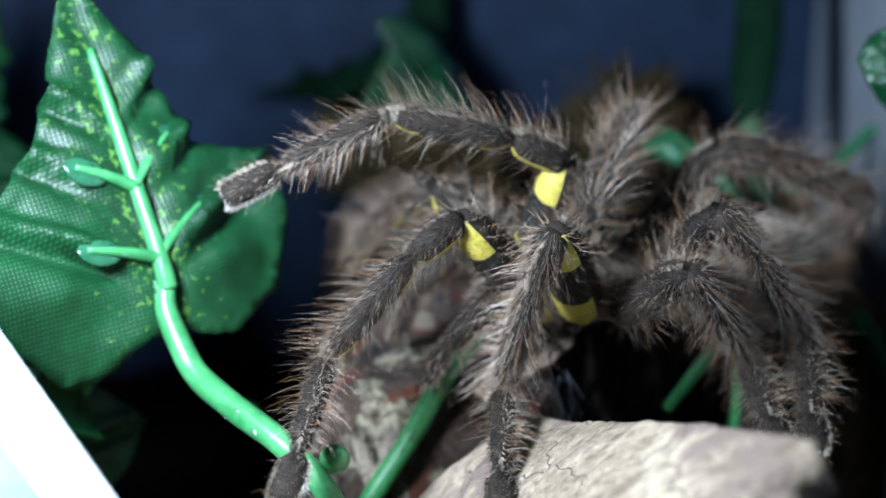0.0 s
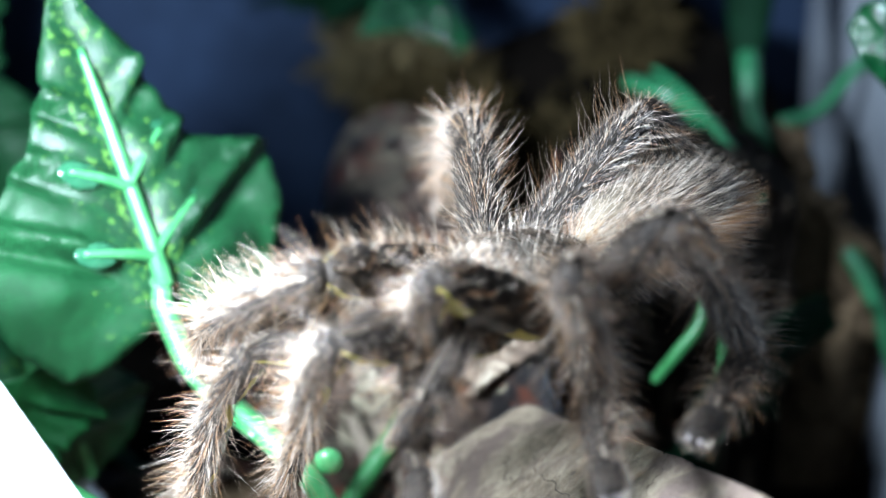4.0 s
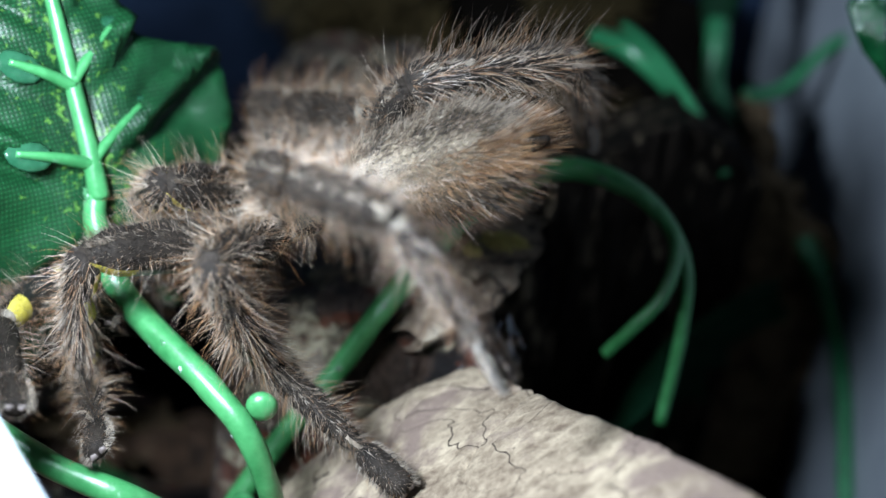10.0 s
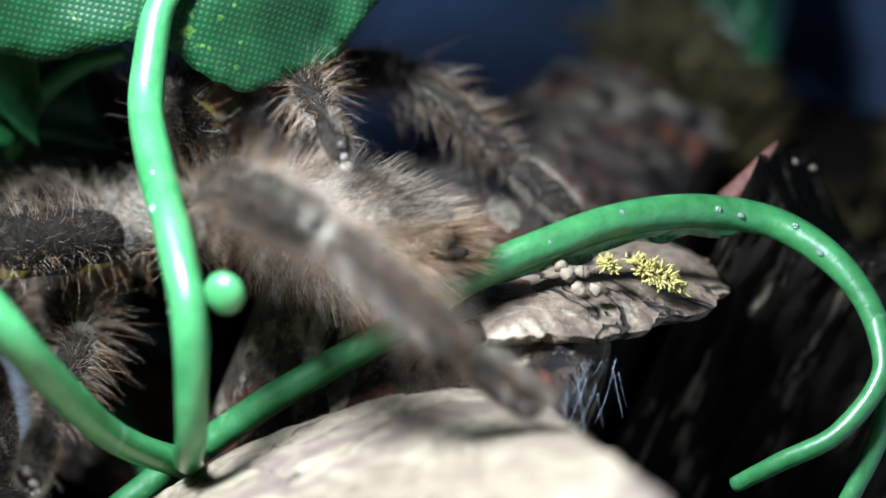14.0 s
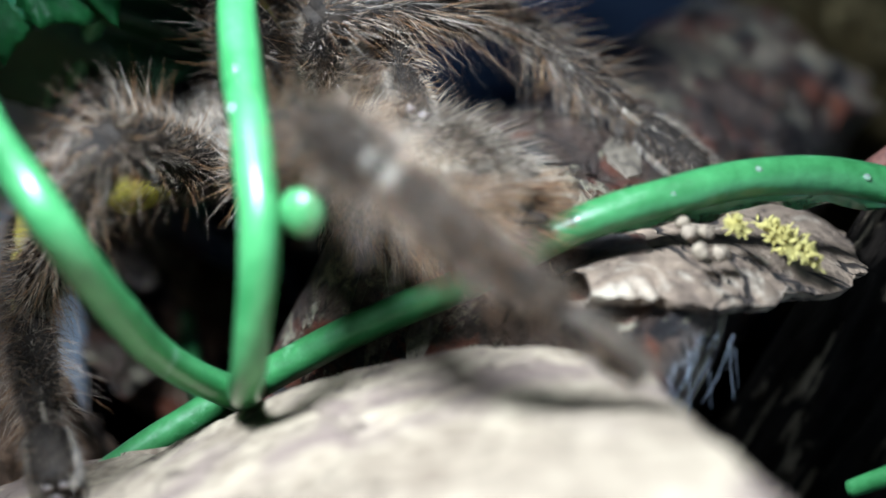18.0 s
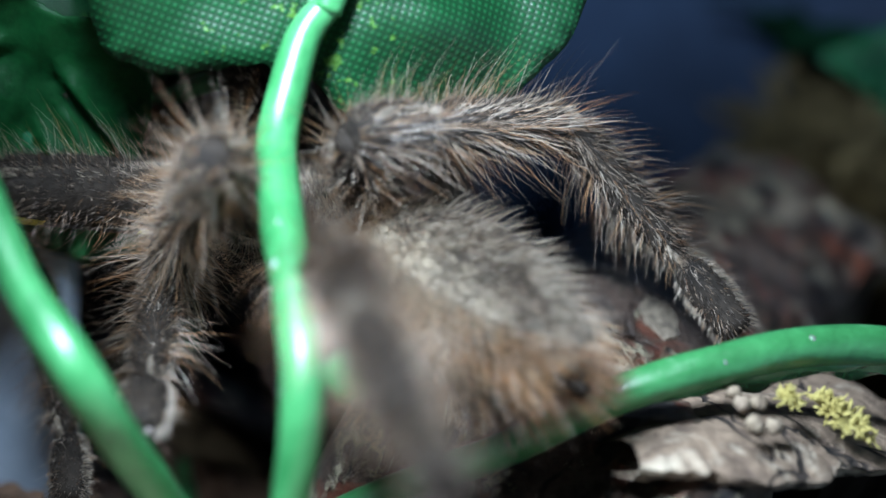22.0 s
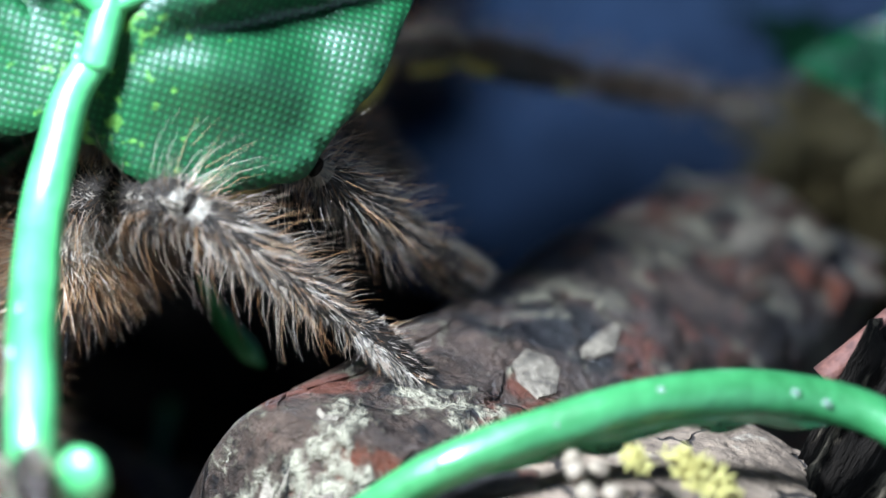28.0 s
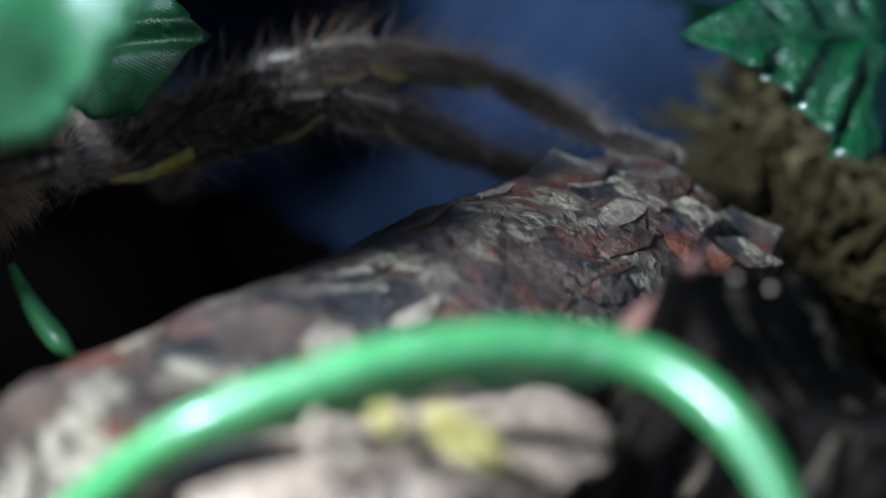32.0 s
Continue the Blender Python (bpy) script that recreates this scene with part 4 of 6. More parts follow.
def fur(name, groups, parent, label=""):
    """Bristles as thin three-sided curved spikes, in centimetres. groups: (roots, ways, bends, lengths, width, slots)."""
    verts, faces, slots_all, base = [], [], [], 0
    for roots, ways, bends, lengths, width, slots in groups:
        ways = ways / np.linalg.norm(ways, axis=1)[:, None]
        side = np.cross(ways, np.where(np.abs(ways[:, 2:]) < 0.8, (0.0, 0.0, 1.0), (1.0, 0.0, 0.0)))
        side /= np.linalg.norm(side, axis=1)[:, None]
        over = np.cross(ways, side)
        long_by = lengths[:, None]
        mid = roots + ways * long_by * 0.55 + bends * long_by * 0.15
        tip = roots + ways * long_by + bends * long_by * 0.5
        ring = [side * math.cos(a) + over * math.sin(a) for a in (0, 2.094, 4.189)]
        v = np.stack([roots + r * width for r in ring] + [mid + r * width * 0.75 for r in ring] + [tip], 1) * CM
        verts.append(v.reshape(-1, 3))
        first = base + 7 * np.arange(len(roots))
        pattern = [(0, 1, 4, 3), (1, 2, 5, 4), (2, 0, 3, 5), (3, 4, 6), (4, 5, 6), (5, 3, 6)]
        for f in first:
            faces.extend(tuple(int(f) + k for k in p) for p in pattern)
        slots_all.append(np.repeat(slots, 6))
        base += 7 * len(roots)
    me = bpy.data.meshes.new(name)
    me.from_pydata(np.concatenate(verts).tolist(), [], faces)
    for m in HAIRS:
        me.materials.append(m)
    me.polygons.foreach_set("material_index", np.concatenate(slots_all).astype(np.int32))
    me.update()
    ob = new(name, me)
    ob.parent = parent
    return tagged(ob, label, kind="stuff")


SEGMENTS = {}


def segment(name, length, r0, r1, bands=(), seed=1, bare=False, longs=250, fuzz=1500, hair_len=0.28, foot=False):
    """One leg segment along +x, its back towards +z, with rounded ends, coloured rings and two coats of hair."""
    key = (name, bare)
    if key in SEGMENTS:
        return copy_segment(SEGMENTS[key])
    high = 0.72 if foot else 0.95

    def radius(t):
        cap = np.minimum(1, np.minimum(3.6 * t + 0.5, 3.6 * (1 - t) + (0.72 if foot else 0.5)))
        return (r0 + (r1 - r0) * t) * (1 + 0.16 * np.sin(np.pi * t)) * cap

    bm = bmesh.new()
    rings, sides = [], 20
    for k in range(17):
        t = k / 16
        r = float(radius(np.array(t)))
        ring = []
        for q in range(sides):
            a = 2 * math.pi * q / sides
            g = r * (1 + 0.05 * noise.noise(Vector((t * 6, math.cos(a) * 2, math.sin(a) * 2 + seed))))
            ring.append(bm.verts.new(Vector((length * t, g * math.cos(a), g * math.sin(a) * high)) * CM))
        rings.append(ring)
    for k, (a, b) in enumerate(zip(rings, rings[1:])):
        t = (k + 0.5) / 16
        for q in range(sides):
            f = bm.faces.new((a[q], a[(q + 1) % sides], b[(q + 1) % sides], b[q]))
            height = math.sin(2 * math.pi * (q + 0.5) / sides)
            for lo, hi, slot, under in bands:
                if lo <= t <= hi and height < under:
                    f.material_index = slot
    bm.faces.new(rings[0][::-1])
    bm.faces.new(rings[-1])
    ob = part(name, bm, (SKIN, BLACK, YELLOW, CREAM), tarantula)
    rng = np.random.RandomState(seed)

    def sites(n, low_t=0.0, high_t=1.0, lo=0.0, hi=2 * math.pi):
        t, a = rng.uniform(low_t, high_t, n), rng.uniform(lo, hi, n)
        if bare and not foot:
            keep = (np.sin(a) > -0.15) | (rng.uniform(0, 1, n) < 0.22)
            t, a = t[keep], a[keep]
        normal = np.stack([np.zeros_like(t), np.cos(a), np.sin(a)], 1)
        g = radius(t)
        roots = np.stack([length * t, g * np.cos(a) * 0.97, g * np.sin(a) * high * 0.97], 1)
        end = np.clip((t - 0.85) / 0.15, 0, 1)
        normal[:, 0] += end * (0.7 if foot else 0.0) - np.clip((0.12 - t) / 0.12, 0, 1) * 0.6
        return roots, normal, 1 - 0.55 * np.clip((t - 0.6) / 0.4, 0, 1) * (name == "metatarsus")

    along = np.array((1.0, 0.0, 0.0))
    groups = []
    roots, normal, trim = sites(fuzz)
    n = len(roots)
    groups.append((roots, normal * 0.6 + along * 0.8 + rng.uniform(-0.3, 0.3, (n, 3)), np.tile(along * 0.3, (n, 1)), rng.uniform(0.035, 0.08, n) * (0.6 if foot else 1), 0.0016, rng.choice((0, 0, 0, 0, 0, 0, 1), n)))
    roots, normal, trim = sites(fuzz // 4)
    n = len(roots)
    groups.append((roots, normal + along * 0.4 + rng.uniform(-0.35, 0.35, (n, 3)), np.tile(along * 0.3, (n, 1)), hair_len * trim * rng.uniform(0.2, 0.5, n), 0.0011, rng.choice((0, 1, 1, 2, 3), n)))
    roots, normal, trim = sites(longs * 3 // 2)
    n = len(roots)
    groups.append((roots, normal + along * 0.45 + rng.uniform(-0.25, 0.25, (n, 3)), np.tile(along * 0.6, (n, 1)) + rng.uniform(-0.3, 0.3, (n, 3)), hair_len * trim * rng.uniform(0.5, 1.35, n), 0.0012, rng.choice((1, 1, 1, 3, 2, 2), n)))
    # the pale speckled line along the back, thickest at the joint
    for low_t, high_t, count in (((0.05, 0.95, 30 if name == "metatarsus" else 80), (0.88, 1.0, 90)) if not foot else ()):
        roots, normal, trim = sites(count, low_t, high_t, 1.40, 1.74)
        n = len(roots)
        groups.append((roots, normal * 0.4 + along + rng.uniform(-0.3, 0.3, (n, 3)), np.tile(along * 0.2, (n, 1)), rng.uniform(0.035, 0.07, n), 0.0028, np.full(n, 3)))
    if foot:
        # the pale fringe of the sole, along both sides and round the tip
        for lo, hi in ((-0.55, 0.25), (math.pi - 0.25, math.pi + 0.55)):
            roots, normal, trim = sites(500, 0.1, 1.0, lo, hi)
            n = len(roots)
            groups.append((roots, normal * 0.8 + along * 0.5 + rng.uniform(-0.25, 0.25, (n, 3)), np.tile(along * 0.2, (n, 1)), rng.uniform(0.025, 0.06, n), 0.0022, rng.choice((3, 3, 0), n)))
    fur("bristles", groups, ob, "fine grey and tan bristles")
    SEGMENTS[key] = ob
    return ob


def copy_segment(ob):
    """The same segment again, with its bristles, on the same meshes."""
    twin = new(ob.name.split(".")[0], ob.data)
    twin.parent = tarantula
    for child in ob.children:
        if child.name.startswith("bristles"):
            coat = new("bristles", child.data)
            coat.parent = twin
            tagged(coat, child["label"], kind="stuff")
    return twin


def spider_body():
    spider = thing("tarantula", (0, 0, 0), "grey-brown hairy tarantula with yellow and black leg bands", "spider")
    rng = np.random.RandomState(3)

    def jitter(n, k=0.3):
        return rng.uniform(-k, k, (n, 3))

    bm = bmesh.new()
    ball(bm, (0, 0, 0), (0.66, 0.50, 0.25), 18, 26, 0.06)
    ball(bm, (0.36, 0, 0.08), (0.28, 0.27, 0.2), 12, 16, 0.05)
    shield = part("carapace", bm, BACK, spider, "pale silvery back shield with dark rays")

    def dome(n, low=0.05):
        a, c = rng.uniform(0, 2 * math.pi, n), rng.uniform(low, 1, n)
        q = np.sqrt(1 - c * c)
        d = np.stack([q * np.cos(a), q * np.sin(a), c], 1)
        roots = d * (0.66, 0.50, 0.25)
        bump = np.clip(1 - ((roots[:, 0] - 0.36) / 0.28) ** 2 - (roots[:, 1] / 0.27) ** 2, 0, None)
        roots[:, 2] = np.maximum(roots[:, 2], np.where(bump > 0, 0.08 + 0.2 * np.sqrt(bump), -1))
        return roots, d * (1, 1, 2.2), d * (1, 1, 0), a

    roots, normal, out, a = dome(6500)
    dark = (np.abs(np.sin(4 * a + 0.4)) > 0.93) | ((np.abs(roots[:, 1]) < 0.03) & (roots[:, 0] > -0.1))
    n = len(roots)
    groups = [(roots, normal * 0.28 - out * 0.2 + np.array((0.8, 0, 0)) * np.sign(0.15 - roots[:, :1]) + jitter(n, 0.25), jitter(n, 0.2), rng.uniform(0.04, 0.085, n), 0.0022, np.where(dark & (rng.uniform(0, 1, n) < 0.8), 0, rng.choice((3, 3, 1, 1, 0), n)))]
    roots, normal, out, a = dome(320)
    n = len(roots)
    groups.append((roots, normal + jitter(n), out * 0.3, rng.uniform(0.08, 0.18, n), 0.0015, rng.choice((1, 3), n)))
    a = rng.uniform(0, 2 * math.pi, 1100)
    rim = np.stack([np.cos(a) * 0.65, np.sin(a) * 0.49, rng.uniform(-0.08, 0.06, 1100)], 1)
    groups.append((rim, np.stack([np.cos(a), np.sin(a), np.full(1100, -0.1)], 1) + jitter(1100), jitter(1100, 0.2), rng.uniform(0.05, 0.15, 1100), 0.0016, rng.choice((2, 1, 3), 1100)))
    fur("short_fur", groups, shield, "short silvery fur in rays")

    bm = bmesh.new()
    ball(bm, (-0.62, 0, -0.02), (0.2, 0.14, 0.13), 8, 12)
    part("waist", bm, SKIN, spider)
    bm = bmesh.new()
    size = np.array((0.82, 0.41, 0.39))
    ball(bm, (0, 0, 0), tuple(size), 22, 30, 0.05)
    abdomen = part("abdomen", bm, BELLY, spider, "oval furry abdomen with rusty side fringe")
    abdomen.location = cm(-1.32, 0, 0.05)

    def back(n, low, high):
        c, a = rng.uniform(-0.97, 0.97, 6 * n), rng.uniform(0, 2 * math.pi, 6 * n)
        q = np.sqrt(1 - c * c)
        d = np.stack([c, q * np.cos(a), q * np.sin(a)], 1)
        d = d[(d[:, 2] > low) & (d[:, 2] <= high)][:n]
        return d * size * 0.985, d / size * 0.4

    tail = np.array((-1.0, 0.0, 0.0))
    groups = []
    roots, normal = back(8500, 0.25, 1)
    n = len(roots)
    blot = np.array([noise.noise(Vector(p) * 5.0) for p in roots])
    groups.append((roots, normal * 0.45 + tail * 0.9 + jitter(n), np.tile(tail * 0.3, (n, 1)), rng.uniform(0.05, 0.09, n), 0.0024, np.where(blot > 0.07, rng.choice((0, 0, 1), n), rng.choice((3, 3, 1, 0), n))))
    roots, normal = back(900, 0.2, 1)
    n = len(roots)
    groups.append((roots, normal + tail * 0.7 + jitter(n, 0.2), np.tile(tail * 0.5, (n, 1)), rng.uniform(0.10, 0.24, n), 0.0015, rng.choice((1, 3, 3), n)))
    roots, normal = back(2600, -0.25, 0.32)
    n = len(roots)
    groups.append((roots, normal + tail * 0.55 + jitter(n), np.tile(tail * 0.5, (n, 1)), rng.uniform(0.12, 0.30, n), 0.0017, rng.choice((2, 2, 2, 1), n)))
    roots, normal = back(3600, -1, 0.3)
    n = len(roots)
    groups.append((roots, normal * 0.7 + tail * 0.8 + jitter(n), np.tile(tail * 0.4, (n, 1)), rng.uniform(0.07, 0.16, n), 0.0018, rng.choice((0, 0, 1, 2), n)))
    roots, normal = back(1300, -1, -0.1)
    n = len(roots)
    groups.append((roots, normal + tail * 0.5 + jitter(n), np.tile(tail * 0.5, (n, 1)), rng.uniform(0.14, 0.28, n), 0.0016, rng.choice((1, 2, 0), n)))
    fur("long_fur", groups, abdomen, "pale short fur with long rusty fringe")

    for sgn in (1, -1):
        bm = bmesh.new()
        tube(bm, [(-2.06, 0.06 * sgn, 0.0, 0.045), (-2.17, 0.07 * sgn, 0.01, 0.04), (-2.24, 0.075 * sgn, 0.02, 0.02)], 4, 8)
        part("spinneret", bm, SKIN, spider, "short dark spinneret")
    for sgn in (1, -1):
        bm = bmesh.new()
        ball(bm, (0.64, 0.14 * sgn, -0.14), (0.27, 0.14, 0.21), 10, 14)
        jaw = part("chelicera", bm, SKIN, spider, "short grey hairy jaw")
        a, c = rng.uniform(0, 6.28, 1300), rng.uniform(-0.6, 1, 1300)
        q = np.sqrt(1 - c * c)
        d = np.stack([c, q * np.cos(a), q * np.sin(a)], 1)
        fur("jaw_fur", [(np.array((0.64, 0.14 * sgn, -0.14)) + d * (0.27, 0.14, 0.21), d * 0.6 + np.array((0.6, 0, -0.6)) + jitter(1300), jitter(1300, 0.2), rng.uniform(0.05, 0.13, 1300), 0.0018, rng.choice((0, 1, 1, 3), 1300))], jaw, "grey-brown jaw fur")
    mound = part("eye_mound", ball(bmesh.new(), (0.57, 0, 0.22), (0.07, 0.10, 0.055), 9, 12, 0.1), BLACK, spider, "raised black eye mound")
    for sgn in (1, -1):
        for x, y, z, r in ((0.60, 0.035, 0.262, 0.024), (0.555, 0.075, 0.25, 0.019), (0.625, 0.07, 0.228, 0.018)):
            bm = bmesh.new()
            ball(bm, (x, y * sgn, z), (r, r, r), 8, 10)
            part("eye", bm, EYE, mound, "small shiny black eye")
    return spider


HIPS = {(s, k): Vector((x, y * s, -0.08)) for s in (1, -1) for k, (x, y) in enumerate(((0.42, 0.36), (0.16, 0.45), (-0.12, 0.45), (-0.38, 0.36)))}


def leg_poses(hip, knee, ankle, foot):
    """Poses of the five segments through the joints, with true lengths."""
    out = []
    k = hip + (knee - hip).normalized() * FEMUR
    a = k + (ankle - k).normalized() * (PATELLA + TIBIA)
    f = a + (foot - a).normalized() * (META + TARSUS)
    bend = (k - (hip + a) / 2).normalized() if (k - (hip + a) / 2).length > 1e-6 else Vector((0, 0, 1))
    kp = k + ((a - k).normalized() + bend * 0.2).normalized() * PATELLA
    mt = a + ((f - a).normalized() + bend * -0.05).normalized() * META
    for p, q, in ((hip, k), (k, kp), (kp, a), (a, mt), (mt, f)):
        fwd = (q - p).normalized()
        side = fwd.cross(bend)
        side = side.normalized() if side.length > 1e-4 else fwd.orthogonal().normalized()
        up = side.cross(fwd)
        m = Matrix((fwd, side * -1, up)).transposed().to_4x4()
        m.translation = p * CM
        out.append(m)
    return out


tarantula = spider_body()
LEGS = {}
for (s, k), hip in HIPS.items():
    front = k < 2
    w = 0.98 if front else 1.08
    thigh = 1.3 if front else 1.0
    fem = [(0.0, 0.40, 2, 0.0), (0.40, 0.72, 1, 0.1), (0.72, 1.0, 2, 0.0)] if front else [(0.3, 0.8, 1, -0.2)]
    pat = [(0.25, 1.0, 2, -0.35)] if front else []
    tib = [(0.0, 0.22, 2, -0.4), (0.22, 0.74, 1, 0.2), (0.74, 1.0, 2, -0.4), (0.92, 1.0, 3, 2.0)] if front else [(0.94, 1.0, 3, 2.0)]
    LEGS[s, k] = [
        segment("femur", FEMUR, 0.138 * w * thigh, 0.125 * w * thigh, fem, 11, front, 210, 2700, 0.26),
        segment("patella", PATELLA, 0.125 * w, 0.118 * w, pat, 12, front, 110, 1000, 0.28),
        segment("tibia", TIBIA, 0.12 * w, 0.10 * w, tib, 13, front, 260, 2200, 0.30),
        segment("metatarsus", META, 0.095 * w, 0.074 * w, [(0.0, 0.08, 3, 2.0)], 14, front, 240, 1800, 0.24),
        segment("tarsus", TARSUS, 0.088, 0.098, [], 15, front, 40, 900, 0.12, True),
    ]
    for y in (0.04, -0.04):
        part("claw_tuft", ball(bmesh.new(), (TARSUS * 0.97, y, -0.015), (0.032, 0.034, 0.028), 7, 10, 0.4, 0, y), PINK, LEGS[s, k][4], "pale velvety claw tuft")
for s in (1, -1):
    palp = [segment("palp_femur", 0.6, 0.11, 0.1, (), 21, False, 110, 900, 0.2), segment("palp_tibia", 0.6, 0.1, 0.09, (), 22, False, 110, 900, 0.22), segment("palp_tarsus", 0.4, 0.085, 0.075, (), 23, False, 70, 600, 0.14)]
    for ob, p, q in zip(palp, ((0.5, 0.22, -0.1), (0.9, 0.5, 0.2), (1.3, 0.55, -0.2)), ((0.9, 0.5, 0.2), (1.3, 0.55, -0.2), (1.5, 0.45, -0.6))):
        p, q = Vector((p[0], p[1] * s, p[2])), Vector((q[0], q[1] * s, q[2]))
        fwd = (q - p).normalized()
        side = Vector((0, 0, 1)).cross(fwd).normalized()
        m = Matrix((fwd, side, fwd.cross(side))).transposed().to_4x4()
        m.translation = p * CM
        ob.matrix_basis = m


# ---- what moves ----
BODY = [
    (0.0, (1.53, -0.95, 2.93), (2.45, -0.71, 2.89)),
    (2.0, (1.66, -2.04, 3.45), (2.22, -1.28, 3.36)),
    (3.0, (1.17, -1.55, 3.57), (1.91, -0.96, 3.46)),
    (4.0, (0.97, -3.5, 4.34), (1.68, -2.87, 4.26)),
    (6.5, (0.34, -3.19, 3.88), (1.51, -2.72, 3.96)),
    (7.0, (0.24, -2.95, 3.82), (1.5, -2.73, 4.04)),
    (8.0, (0.31, -2.45, 3.93), (1.6, -2.05, 3.93)),
    (9.0, (0.1, -2.45, 3.82), (1.39, -2.81, 4.38)),
    (10.0, (-0.32, -1.5, 3.24), (0.63, -2.1, 3.97)),
    (11.0, (-0.68, -1.21, 2.68), (0.38, -1.96, 3.46)),
    (12.0, (-0.95, -0.95, 2.1), (0.13, -1.67, 2.88)),
    (13.0, (-1.35, -0.43, 1.59), (-0.22, -1.1, 2.3)),
    (14.0, (-1.44, -0.94, 1.58), (-0.28, -1.45, 2.24)),
    (15.0, (-1.53, -0.91, 1.45), (-0.33, -1.46, 2.13)),
    (18.0, (-1.51, -0.85, 1.34), (-0.3, -1.42, 2.05)),
    (19.0, (-1.6, -0.48, 1.31), (-0.33, -1.19, 2.01)),
    (20.0, (-1.35, -0.77, 1.75), (-0.09, -1.6, 2.31)),
    (21.0, (-1.31, -0.88, 1.92), (-0.03, -1.67, 2.39)),
    (22.0, (-1.59, -0.86, 1.91), (-0.24, -1.64, 2.31)),
    (23.0, (-1.74, -0.38, 1.74), (-0.47, -1.45, 1.94)),
    (24.0, (-1.96, -0.49, 1.72), (-0.78, -1.6, 1.96)),
    (26.5, (-3.32, 0.56, 1.38), (-2.23, -0.78, 1.45)),
    (27.0, (-3.0, 0.03, 1.38), (-2.04, -1.26, 1.87)),
    (28.0, (-2.8, 0.55, 1.6), (-2.12, -0.84, 1.81)),
    (29.0, (-2.59, 0.69, 1.93), (-2.04, -0.76, 2.14)),
    (30.0, (-2.63, 0.58, 1.93), (-1.87, -0.73, 2.33)),
    (31.0, (-2.81, 0.94, 1.74), (-1.97, -0.37, 1.96)),
    (32.0, (-2.99, 1.29, 1.45), (-2.49, -0.15, 1.63)),
]
